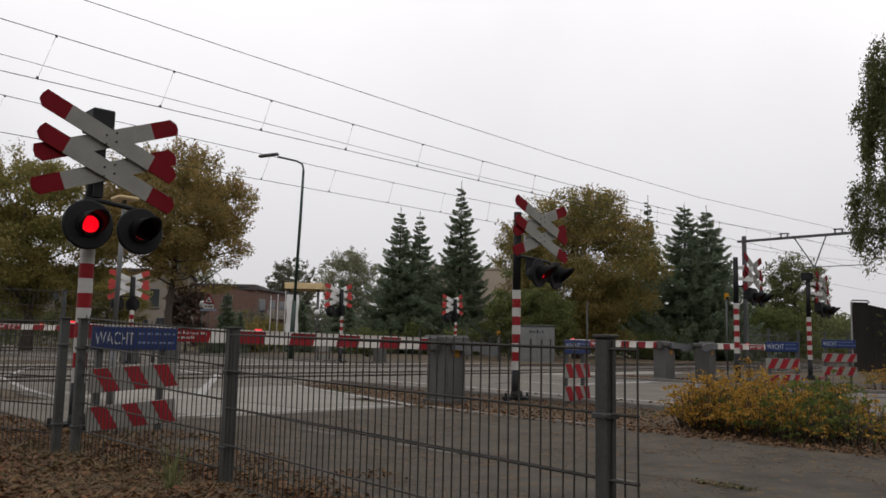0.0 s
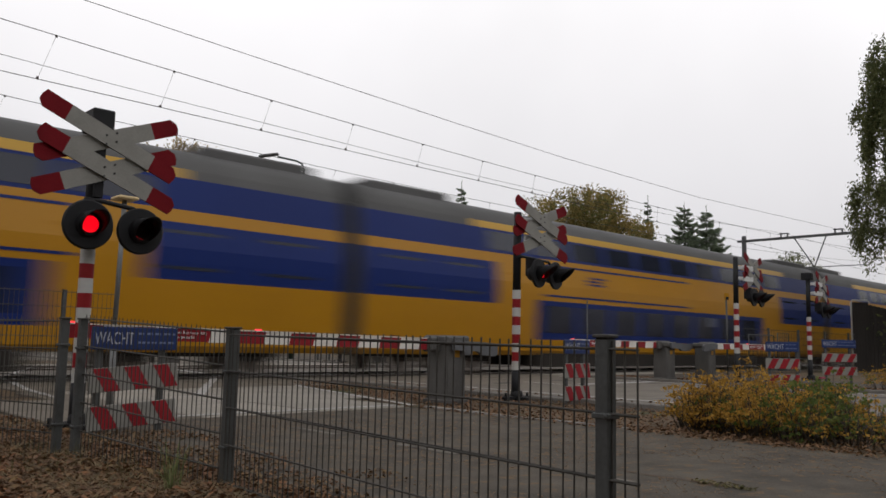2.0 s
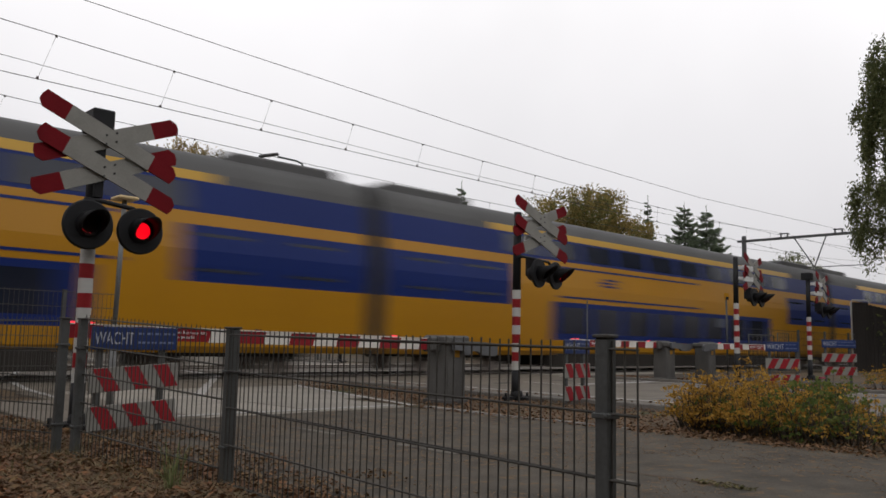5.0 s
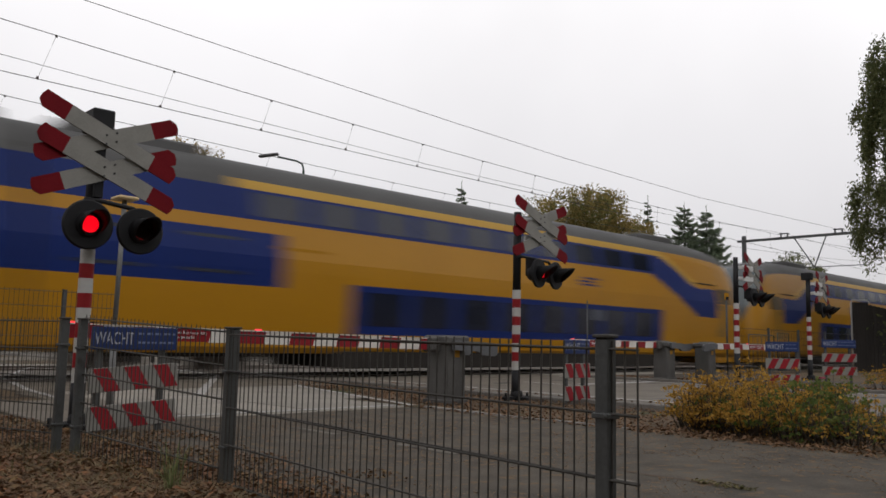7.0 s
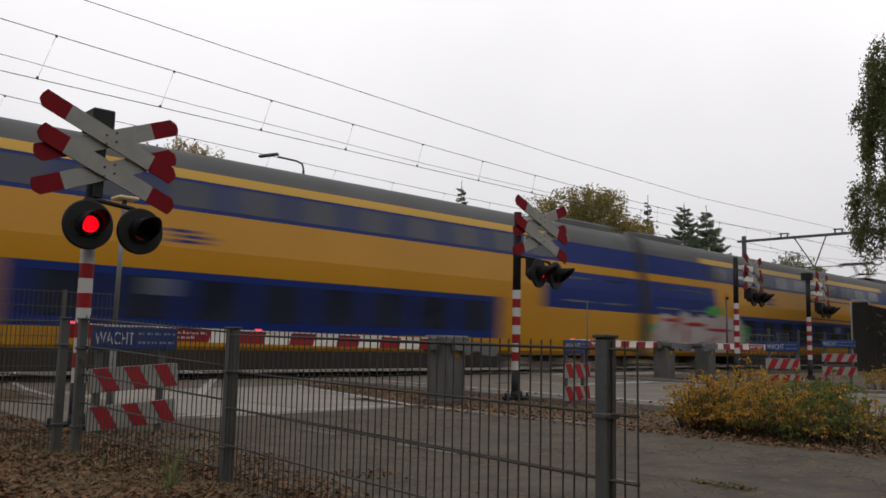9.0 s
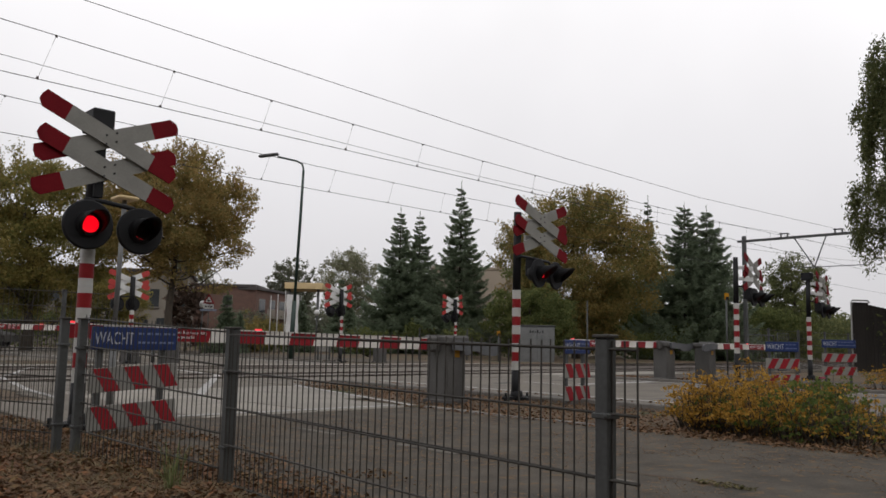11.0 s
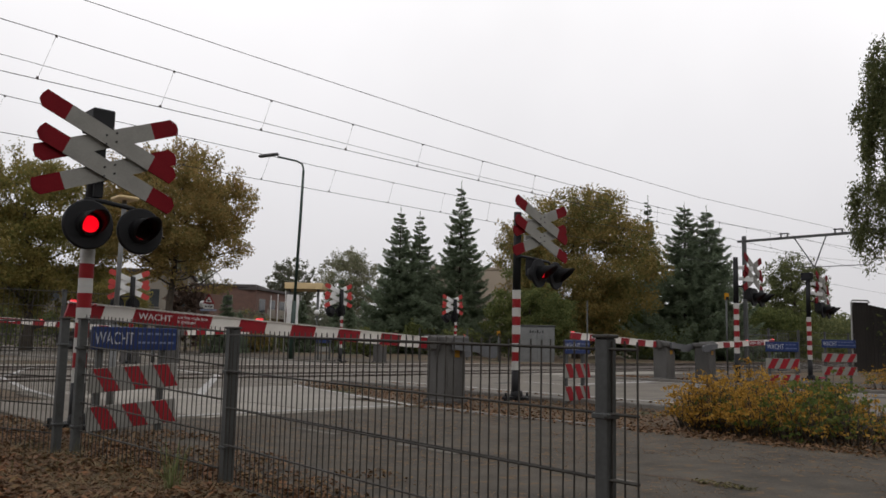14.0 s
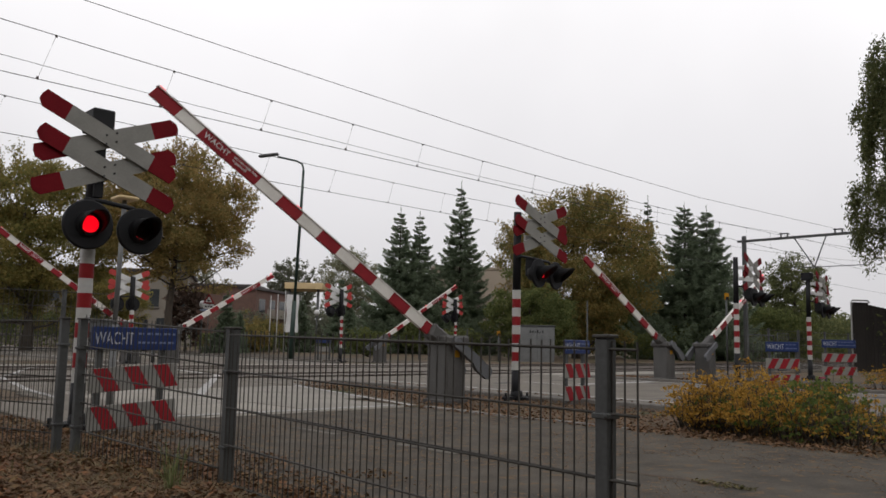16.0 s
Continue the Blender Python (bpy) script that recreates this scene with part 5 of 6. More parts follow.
broadleaf(70.6, 29.4, 9.1, 3.2, "birch", "thin dull green tree beside the railway gantry", 0.2, 16, 15000, 0.095, 0.3)
broadleaf(60.0, 27.0, 3.7, 3.6, "green", "low green thicket beside the railway", 0.12, 26, 20000, 0.09, 0.02)
broadleaf(45.6, 60.4, 9.4, 3.3, "willow", "pale grey-green willow far behind", 0.16, 17, 22000, 0.075, 0.25)
broadleaf(52.0, 36.5, 5.0, 3.6, "green", "green thicket at the foot of the conifers", 0.12, 18, 28000, 0.08, 0.02)
broadleaf(19.9, 51.2, 4.9, 2.7, "ochre", "low ochre tree in front of the grey building", 0.12, 45, 16000, 0.075, 0.05)
conifer(38.9, 45.4, 10.9, 3.5, "tall dark spruce with a bare spire", 21, slim=1.12, full=1.25)
conifer(41.3, 45.9, 10.8, 3.3, "tall dark spruce beside its twin", 22, slim=1.12, full=1.25)
conifer(40.8, 40.9, 12.5, 3.4, "tall dark spruce with a pointed top", 23, slim=1.1, full=1.2)
conifer(54.6, 34.0, 12.6, 2.2, "slim dark conifer behind the maple", 24)
conifer(50.8, 28.7, 11.0, 4.0, "dense dark conifer beside the railway", 25, slim=0.95, full=1.35)
conifer(52.6, 28.0, 10.9, 3.9, "dense dark conifer beside the railway", 27, slim=0.95, full=1.35)
conifer(22.5, 41.0, 3.4, 0.95, "small clipped thuja in a front garden", 28, n_whorl=16)
conifer(30.5, 45.5, 3.6, 1.0, "dark pointed garden conifer", 29, n_whorl=16)
conifer(33.5, 44.0, 2.9, 0.9, "dark pointed garden conifer", 30, n_whorl=16)
conifer(36.3, 49.0, 5.6, 1.5, "dark garden conifer in front of the willow", 33, n_whorl=20)
broadleaf(29.6, 49.0, 2.0, 2.0, "gold", "low golden garden shrub", 0.06, 31, 9000, 0.06, 0.02)
broadleaf(37.5, 41.5, 2.0, 1.4, "green", "low green garden shrub", 0.05, 32, 2500, 0.1, 0.02)
broadleaf(33.0, 33.0, 1.5, 1.6, "green", "low ragged green shrub beside the tracks", 0.05, 34, 2500, 0.09, 0.02)
broadleaf(27.5, 34.5, 1.2, 1.3, "green", "low ragged green shrub beside the tracks", 0.05, 35, 2000, 0.09, 0.02)
broadleaf(21.6, 44.0, 4.2, 1.3, "purple", "purple-brown garden shrub beside the oak", 0.08, 36, 4000, 0.1, 0.1)

conifer(31.5, 41.6, 4.4, 0.62, "narrow dark columnar thuja in a garden", 37, n_whorl=18)
conifer(24.6, 43.2, 2.4, 0.5, "small pointed green conifer in a garden", 38, n_whorl=14)
broadleaf(26.0, 44.5, 1.5, 1.5, "gold", "low yellow-green garden shrub", 0.05, 39, 3000, 0.09, 0.02)
broadleaf(44.0, 92.0, 11.5, 4.2, "willow", "pale tree behind the brick flats", 0.2, 40, 7000, 0.16, 0.3)
broadleaf(56.0, 86.0, 11.0, 3.4, "grey_green", "tree behind the brick flats", 0.2, 44, 6000, 0.16, 0.3)


def pendulous_birch(x, y, h, r, label, seed):
    rng = np.random.default_rng(seed)
    t = thing("birch_tree", x, y, 0, 0, label, "tree", "trees round the crossing")
    bm = bmesh.new()
    pipe(bm, [(0, 0, -0.1), (0.1, 0, h * 0.5), (0, 0.1, h)], [0.2, 0.13, 0.02], 9)
    cs = []
    for i in range(270):
        u = rng.uniform(0.34, 1.0)
        a = rng.uniform(0, 2 * math.pi)
        L = r * (1.15 - 0.75 * abs(u - 0.45)) * rng.uniform(0.45, 1.05) * (0.75 + 0.25 * u)
        p = Vector((0, 0, h * u))
        q = p + Vector((math.cos(a) * L, math.sin(a) * L, L * 0.35))
        e = q + Vector((math.cos(a) * 0.15, math.sin(a) * 0.15, -rng.uniform(0.6, 1.9)))
        pipe(bm, [p, q, e], [0.03, 0.012, 0.004], 4)
        k = int(170 + 110 * L)
        s = rng.uniform(0.15, 1, k)
        pts = np.array([tuple(p.lerp(q, v * 2) if v < 0.5 else q.lerp(e, v * 2 - 1)) for v in s])
        cs.append(pts + rng.normal(size=(k, 3)) * (0.12, 0.12, 0.16))
    part("trunk", bm, "bark", t)
    tagged(part("crown", leaves_mesh("crown", np.concatenate(cs), 0.068, rng, 1.4, 0.45), LEAF["birch"], t, "hanging twigs with small dull green leaves"), kind="stuff")


pendulous_birch(33.85, 8.25, 12.1, 3.3, "tall birch with hanging dull green twigs", 41)


def shrub(x, y, h, r, label, seed, green=0.3, n=1500, stems=40):
    rng = np.random.default_rng(seed)
    t = thing("shrub", x, y, 0, 0, label, "shrub", "shrubs beside the road")
    bm = bmesh.new()
    cs, gs = [], []
    for i in range(stems):
        a, d = rng.uniform(0, 2 * math.pi), r * math.sqrt(rng.uniform(0.02, 1))
        b = Vector((math.cos(a) * d * 0.65, math.sin(a) * d * 0.65, -0.02))
        hh = h * rng.uniform(0.35, 1.22) * (1 - 0.3 * d / r)
        e = Vector((math.cos(a) * d * 1.05 + rng.normal() * 0.05, math.sin(a) * d * 1.05 + rng.normal() * 0.05, hh))
        m = b.lerp(e, 0.5) + Vector(rng.normal(size=3)) * 0.03
        pipe(bm, [b, m, e], [0.006, 0.004, 0.002], 4)
        k = max(6, int(1.25 * n / 40))
        spots_ = max(3, k // 9)
        s = 1.03 - 0.52 * rng.uniform(0, 1, spots_) ** 1.3
        heads = np.array([tuple(b.lerp(m, v * 2) if v < 0.5 else m.lerp(e, v * 2 - 1)) for v in s]) + rng.normal(size=(spots_, 3)) * (0.06, 0.06, 0.025)
        pts = heads[rng.integers(0, spots_, k)] + rng.normal(size=(k, 3)) * (0.027, 0.027, 0.011)
        for q in heads[::2]:
            pipe(bm, [m.lerp(e, 0.3), Vector(q)], [0.003, 0.0015], 3)
        (gs if rng.uniform() < green else cs).append(pts)
    part("bare_wood", bm, "bark", t, "thin dark bare stems")
    if cs:
        tagged(part("foliage", leaves_mesh("foliage", np.concatenate(cs), 0.0172, rng, 0.3, 0.6), LEAF["shrub"], t, "yellow and orange autumn leaves"), kind="stuff")
    if gs:
        tagged(part("green_foliage", leaves_mesh("green_foliage", np.concatenate(gs), 0.02, rng, 0.3, 0.6), LEAF["shrub_green"], t, "still green leaves"), kind="stuff")
    return t


bush = random.Random(31)
for i in range(8):
    y, high, g = ((4.4, 0.5, 0.15), (4.15, 0.68, 0.05), (3.87, 0.54, 0.1), (3.5, 0.55, 0.2), (3.13, 0.57, 0.6), (2.76, 0.44, 0.4), (2.38, 0.4, 0.15), (1.98, 0.34, 0.05))[i]
    for j in range(4 if i < 5 else 3 if i == 5 else 2):
        x = 7.55 + 0.42 * j + bush.uniform(-0.08, 0.08) + (0.38 if i == 0 else 0.1 if i == 1 else 0)
        shrub(x, y + bush.uniform(-0.08, 0.08), high * bush.uniform(0.78, 1.05) * (1.0 if j else 0.85), bush.uniform(0.27, 0.34), "low shrub with yellow autumn leaves on bare stems" if g < 0.4 else "low shrub with green and yellow leaves", 50 + 4 * i + j, g, 1150 if i < 5 else (460, 240, 240)[i - 5], 40 if i < 5 else (30, 16, 9)[i - 5])
shrub(18.2, 5.6, 0.66, 0.7, "yellow autumn shrub beyond the road", 65, 0.2, 1500)
shrub(19.4, 5.5, 0.6, 0.7, "yellow autumn shrub beyond the road", 66, 0.3, 1500)


def blossom():
    bm = bmesh.new()
    rng = random.Random(4)
    for i in range(7):
        a = i * 0.9
        c = Vector((0.018 * math.cos(a), 0.018 * math.sin(a), 0))
        vs = [bm.verts.new(c + Vector((0.02 * math.cos(a + k), 0.02 * math.sin(a + k), 0.012 * (k % 2)))) for k in (0, 1.5, 3, 4.5)]
        bm.faces.new(vs)
    f = tagged(part("rose_blossom", bm, LEAF["blossom"]), "single pink rose blossom on the shrub", "flower")
    f.location = (7.75, 3.0, 0.56)


blossom()


# ---- fallen leaves and grass ----
def fallen(name, count, area, mat, size, label, seed, z=0.004, lift=0.02, keep=None, follow=False, curl=0.28):
    rng = np.random.default_rng(seed)
    x0, y0, x1, y1 = area
    p = np.stack([rng.uniform(x0, x1, count), rng.uniform(y0, y1, count), z + rng.uniform(0, lift, count)], axis=1)
    if keep:
        p = p[[keep(a, b) for a, b, c in p]]
    if follow:
        p[:, 2] += [ground_z(a, b) for a, b, c in p]
    n = len(p)
    a = rng.uniform(0, 2 * math.pi, n)
    s = size * rng.uniform(0.5, 1.35, n)
    tilt = rng.normal(size=n) * curl
    d = np.stack([np.cos(a), np.sin(a), tilt], axis=1) * s[:, None]
    w = np.stack([-np.sin(a), np.cos(a), rng.normal(size=n) * curl], axis=1) * (s * rng.uniform(0.35, 0.7, n))[:, None]
    up = np.array([0, 0, 1]) * (s * rng.uniform(0.0, 0.5, n))[:, None]
    v = np.stack([p - d, p - d * 0.3 + w + up, p + d * 0.5 + w * 0.7 + up * 0.8, p + d, p + d * 0.4 - w * 0.7 + up, p - d * 0.3 - w + up * 0.7], axis=1).reshape(-1, 3)
    i = np.arange(n)[:, None] * 6
    f = np.concatenate([i + np.array([0, 3, 2]), i + np.array([0, 2, 1]), i + np.array([0, 5, 4]), i + np.array([0, 4, 3])])
    me = bpy.data.meshes.new(name)
    me.from_pydata(v.tolist(), [], f.tolist())
    tagged(part(name, me, mat), label, "leaves", kind="stuff")


def patchy(t, s):
    return lambda x, y: noise.noise((x * s, y * s, 3.0)) > t


def off_plates(x, y):
    return y < 7.75 or x > 7.22 + 0.255 * (y - 7.78)


fallen("leaf_litter", 34000, (-1.2, 2.6, 2.6, 8.8), "dry_leaf", 0.021, "brown curled oak leaves heaped on the verge", 71, 0.0, 0.022, lambda x, y: noise.noise((x * 1.5, y * 1.5, 1)) > -0.4, True, 0.26)
fallen("leaf_litter", 8000, (-1.2, 2.6, 2.6, 8.8), "orange_leaf", 0.021, "orange-brown fallen leaves on the verge", 70, 0.012, 0.035, lambda x, y: noise.noise((x * 1.2, y * 1.2, 7)) > -0.15, True, 0.3)
fallen("leaf_litter", 2600, (-1.2, 2.6, 2.6, 8.8), "yellow_leaf", 0.022, "pale yellow fallen leaves on the verge", 72, 0.02, 0.03, lambda x, y: noise.noise((x * 0.9, y * 0.9, 3)) > -0.1, True, 0.4)
def straw(count, area, label, seed):
    """Thin dry stalks lying this way and that among the leaves."""
    rng = np.random.default_rng(seed)
    x0, y0, x1, y1 = area
    p = np.stack([rng.uniform(x0, x1, count), rng.uniform(y0, y1, count), rng.uniform(0.01, 0.05, count)], axis=1)
    p = p[[noise.noise((a * 1.4, b * 1.4, 2)) > -0.05 for a, b, c in p]]
    p[:, 2] += [ground_z(a, b) for a, b, c in p]
    n = len(p)
    a = rng.uniform(0, 2 * math.pi, n)
    d = np.stack([np.cos(a), np.sin(a), rng.uniform(-0.1, 0.5, n)], axis=1) * rng.uniform(0.02, 0.075, n)[:, None]
    w = np.stack([-np.sin(a), np.cos(a), 0 * a], axis=1) * 0.0016
    v = np.stack([p - w, p + w, p + d + w, p + d - w], axis=1).reshape(-1, 3)
    me = bpy.data.meshes.new("straw")
    me.from_pydata(v.tolist(), [], (np.arange(n)[:, None] * 4 + np.arange(4)).tolist())
    tagged(part("straw", me, "straw"), label, "grass", kind="stuff")


straw(26000, (-0.8, 2.8, 2.6, 8.0), "dry straw-coloured grass stalks among the leaves", 66)
fallen("leaf_crumbs", 24000, (-0.6, 3.2, 2.62, 7.6), "dry_leaf", 0.009, "brown leaf crumbs and twigs between the leaves", 69, 0.0, 0.03, None, True, 0.6)
fallen("leaf_litter", 2800, (2.5, 3.4, 3.6, 7.7), "dry_leaf", 0.017, "brown leaves blown through the fence onto the path", 68, 0.003, 0.012, lambda x, y: noise.noise((x * 2.3, y * 1.3, 5)) * 0.5 + 0.5 > 0.2 + (x - 2.5) * 0.62)
fallen("leaf_litter", 3600, (2.5, 3.4, 3.6, 7.7), "yellow_leaf", 0.016, "yellowish leaves blown through the fence onto the path", 67, 0.004, 0.012, lambda x, y: noise.noise((x * 2.3, y * 1.3, 8)) * 0.5 + 0.5 > 0.2 + (x - 2.5) * 0.62)
fallen("leaf_litter", 11000, (7.0, 1.0, 9.5, 13.2), "dry_leaf", 0.019, "brown fallen leaves on the narrow verge", 73, -0.01, 0.03, off_plates)
fallen("leaf_litter", 2500, (6.98, 1.0, 9.5, 13.2), "yellow_leaf", 0.016, "yellow fallen leaves on the narrow verge", 74, -0.005, 0.03, off_plates)
fallen("leaf_litter", 22000, (2.62, -1.0, 6.95, 7.9), "path_leaf", 0.0075, "scattered flattened brown leaf scraps on the cycle path", 75, 0.003, 0.003, patchy(0.0, 0.9), False, 0.08)
fallen("leaf_litter", 1500, (6.8, 0.5, 7.3, 8.0), "dry_leaf", 0.022, "leaves blown against the kerb", 76, 0.003, 0.012)
fallen("leaf_litter", 500, (9.6, 2, 10.6, 13.0), "dry_leaf", 0.028, "leaves along the road edge", 77, 0.003, 0.008)
fallen("leaf_litter", 2600, (17.4, 4.0, 19.6, 13.0), "dry_leaf", 0.04, "brown leaves on the verge beyond the road", 78, -0.01, 0.03)


def grass_tuft(x, y, h, n, seed, label, spread=0.12, wide=0.0013, mat="grass"):
    """Slim blades that rise from one foot, bend over and end in a point."""
    rng = random.Random(seed)
    bm = bmesh.new()
    for i in range(n):
        a, d = rng.uniform(0, 6.28), spread * rng.uniform(0, 1) ** 0.5
        p = Vector((math.cos(a) * d, math.sin(a) * d, 0))
        b = a + rng.uniform(-0.9, 0.9)
        out = Vector((math.cos(b), math.sin(b), 0)) * rng.uniform(0.05, 0.55) * h
        hh = h * rng.uniform(0.45, 1.1)
        s = Vector((-math.sin(b), math.cos(b), 0)) * wide
        rows = [(p - s, p + s)] + [(c - s * k, c + s * k) for c, k in ((p + out * 0.2 + Vector((0, 0, hh * 0.5)), 0.9), (p + out * 0.6 + Vector((0, 0, hh * 0.88)), 0.6))]
        vs = [[bm.verts.new(q) for q in row] for row in rows]
        for u, w in zip(vs, vs[1:]):
            bm.faces.new((u[0], u[1], w[1], w[0]))
        bm.faces.new((vs[-1][0], vs[-1][1], bm.verts.new(p + out + Vector((0, 0, hh)))))
    ob = tagged(part("grass_tuft", bm, mat), label, "grass", "grass tufts", "stuff")
    ob.location = (x, y, ground_z(x, y) - 0.005)


for i, (x, y, h, n) in enumerate(((2.08, 4.3, 0.26, 110), (2.0, 4.8, 0.1, 60), (1.75, 4.6, 0.07, 40), (2.25, 5.3, 0.1, 40), (1.5, 5.2, 0.1, 50), (2.0, 5.6, 0.13, 60), (1.95, 6.15, 0.12, 60), (1.2, 5.6, 0.08, 50), (2.3, 4.2, 0.1, 50), (2.45, 6.5, 0.09, 40), (1.0, 6.6, 0.08, 50))):
    grass_tuft(x, y, h, n // 2, 80 + i, "tuft of thin half-dry grass at the fence foot" if i else "tall green tuft of grass at the fence foot", 0.12 if i else 0.045, 0.0013 if i else 0.0019, "grass" if i else "green_grass")
blades = random.Random(7)
for i in range(36):
    grass_tuft(blades.uniform(0.6, 2.55), blades.uniform(4.1, 6.9), blades.uniform(0.04, 0.09), 16, 200 + i, "small tuft of dry grass among the leaves", 0.16)


def hedge(name, pts, h, depth, leaf, label, seed, per_m=260, size=0.13):
    rng = np.random.default_rng(seed)
    cs = []
    for (xa, ya), (xb, yb) in zip(pts, pts[1:]):
        L = math.hypot(xb - xa, yb - ya)
        n = int(L * per_m)
        u = rng.uniform(0, 1, n)
        top = np.array([h * (0.72 + 0.4 * noise.noise((v * L * 0.35, seed, 0)) + 0.15 * noise.noise((v * L * 1.3, seed, 5))) for v in u])
        cs.append(np.stack([xa + (xb - xa) * u + rng.normal(size=n) * depth * 0.4, ya + (yb - ya) * u + rng.normal(size=n) * depth * 0.4, top * rng.uniform(0, 1, n) ** 0.6], axis=1))
    tagged(part(name, leaves_mesh(name, np.concatenate(cs), size, rng, 0.3), LEAF[leaf]), label, "hedge", kind="stuff")


hedge("hedge", [(-12, 84), (6, 76), (16.5, 67.5)], 3.2, 1.4, "green", "dark garden hedge behind the oaks", 91, 520, 0.1)
hedge("hedge", [(4, 57), (12, 54), (18.5, 50.5)], 3.3, 1.6, "green", "dark shrubs in front of the grey building", 99, 900, 0.085)
hedge("hedge", [(24, 47), (33, 47), (40, 43), (47, 36)], 1.5, 1.2, "green", "low dark hedge along the gardens", 92, 800, 0.075)
hedge("hedge", [(31, 57), (38, 54), (45, 50)], 3.6, 1.5, "grey_green", "dark garden shrubs under the cream canopy", 101, 700, 0.085)
hedge("hedge", [(46, 29.5), (58, 25.8), (80, 26)], 2.4, 2.0, "green", "ragged green thicket beside the railway", 93, 700, 0.08)
hedge("hedge", [(60, 34), (140, 40)], 6.2, 3.0, "birch", "far belt of dull green trees", 94, 260, 0.2)
hedge("hedge", [(48, 112), (75, 104), (130, 82)], 7.5, 3.0, "grey_green", "far belt of dull green trees behind the houses", 95, 150, 0.35)
hedge("hedge", [(0, 95), (48, 112)], 6.0, 3.0, "ochre", "far belt of autumn trees", 96, 120, 0.35)


# ---- lamp posts, signs and small posts ----
def street_lamp():
    t = thing("street_lamp", 18.53, 28.33, 0, 0, "dark green street lamp with a curved arm", "street lamp")
    bm = bmesh.new()
    pipe(bm, [(0, 0, -0.1), (-0.02, -0.06, 1.2), (-0.06, -0.2, 2.4)], [0.1, 0.1, 0.09], 12)
    pipe(bm, [(-0.06, -0.2, 2.4), (-0.2, -0.6, 6.0), (-0.3, -0.82, 7.75)], [0.065, 0.06, 0.05], 10)
    part("post", bm, "dark_green", t)
    bm = bmesh.new()
    pipe(bm, [(-0.3, -0.82, 7.75), (-0.36, -0.8, 8.0), (-0.52, -0.62, 8.12), (-0.85, -0.3, 8.22), (-1.1, -0.1, 8.28)], 0.04, 8)
    part("arm", bm, "dark_green", t)
    bm = bmesh.new()
    box(bm, -0.42, -0.11, -0.07, 0.42, 0.11, 0.05, 0.05, 0, pose(-1.38, 0.15, 8.34, 0, 8, 135))
    part("lamp_head", bm, "steel", t, "flat grey lamp head")


street_lamp()


def grey_post():
    t = thing("sign_post", 3.75, 9.45, 0, 0, "slim grey steel post with a small pale fitting on top", "post")
    bm = bmesh.new()
    pipe(bm, [(0, 0, -0.1), (0, 0, 0.95)], 0.04, 12)
    pipe(bm, [(0, 0, 0.95), (0.02, 0, 2.42)], 0.028, 12)
    part("pole", bm, "pole_grey", t, "galvanised tube, wider at the foot")
    bm = bmesh.new()
    box(bm, -0.1, -0.14, 2.42, 0.14, 0.14, 2.46, 0.012)
    part("fitting", bm, "canopy", t, "small flat pale yellow fitting")


grey_post()


def ball_lamp(x, y, h, label):
    t = thing("garden_lamp", x, y, 0, 0, label, "lamp", "globe lamps")
    bm = bmesh.new()
    tube(bm, (0, 0, -0.05), (0, 0, h), 0.035, 0.03, 8)
    part("post", bm, "steel", t)
    bm = bmesh.new()
    bmesh.ops.create_uvsphere(bm, u_segments=14, v_segments=9, radius=0.19)
    bmesh.ops.translate(bm, verts=bm.verts[:], vec=(0, 0, h + 0.16))
    part("globe", bm, "ink_white", t, "white globe shade", True)


ball_lamp(20.6, 40.2, 2.45, "white globe lamp on a thin post in a garden")
ball_lamp(29.9, 42.9, 2.4, "white globe lamp on a thin post by the hedge")


def triangle_sign(x, y, rz):
    t = thing("road_sign", x, y, 1.17, rz, "red-edged triangular warning sign with a white plate below", "road sign")
    bm = bmesh.new()
    tube(bm, (0, 0, -1.3), (0, 0, 1.92), 0.024, n=8)
    part("pole", bm, "steel", t)
    bm = bmesh.new()
    prism(bm, [(-0.3, 0), (0.3, 0), (0, 0.53)], 0, 0.02, 0, pose(0, -0.03, 1.4, 90))
    tri = part("triangle", bm, "boom_red", t, "red border triangle")
    bm = bmesh.new()
    prism(bm, [(-0.18, 0.07), (0.18, 0.07), (0, 0.38)], 0, 0.004, 0, pose(0, -0.051, 1.4, 90))
    part("white_field", bm, "ink_white", tri)
    bm = bmesh.new()
    box(bm, -0.07, -0.06, 1.51, 0.07, -0.056, 1.58)
    part("symbol", bm, "black_mast", tri, "small black gate symbol")
    bm = bmesh.new()
    box(bm, -0.26, -0.05, 1.13, 0.26, -0.03, 1.36, 0.005)
    plate = part("plate", bm, "ink_white", t)
    bm = bmesh.new()
    for k in range(3):
        box(bm, -0.19 + 0.145 * k, -0.054, 1.2, -0.09 + 0.145 * k, -0.05, 1.29)
    part("bars", bm, "box_grey", plate)
    bm = bmesh.new()
    box(bm, -0.42, -0.05, 1.02, 0.42, -0.03, 1.11, 0.005)
    part("arrow_plate", bm, "ink_pale", t, "pale blue strip plate")


triangle_sign(20.04, 38.45, -40)


def bollard(x, y):
    t = thing("bollard", x, y, 0, 0, "short dark bollard with a white top", "bollard", "bollards by the tracks")
    bm = bmesh.new()
    tube(bm, (0, 0, -0.05), (0, 0, 0.42), 0.06, n=10)
    part("shaft", bm, "steel", t)
    bm = bmesh.new()
    tube(bm, (0, 0, 0.42), (0, 0, 0.62), 0.063, 0.05, 10)
    part("top_band", bm, "ink_white", t)


bollard(11.2, 25.0), bollard(11.5, 24.85)


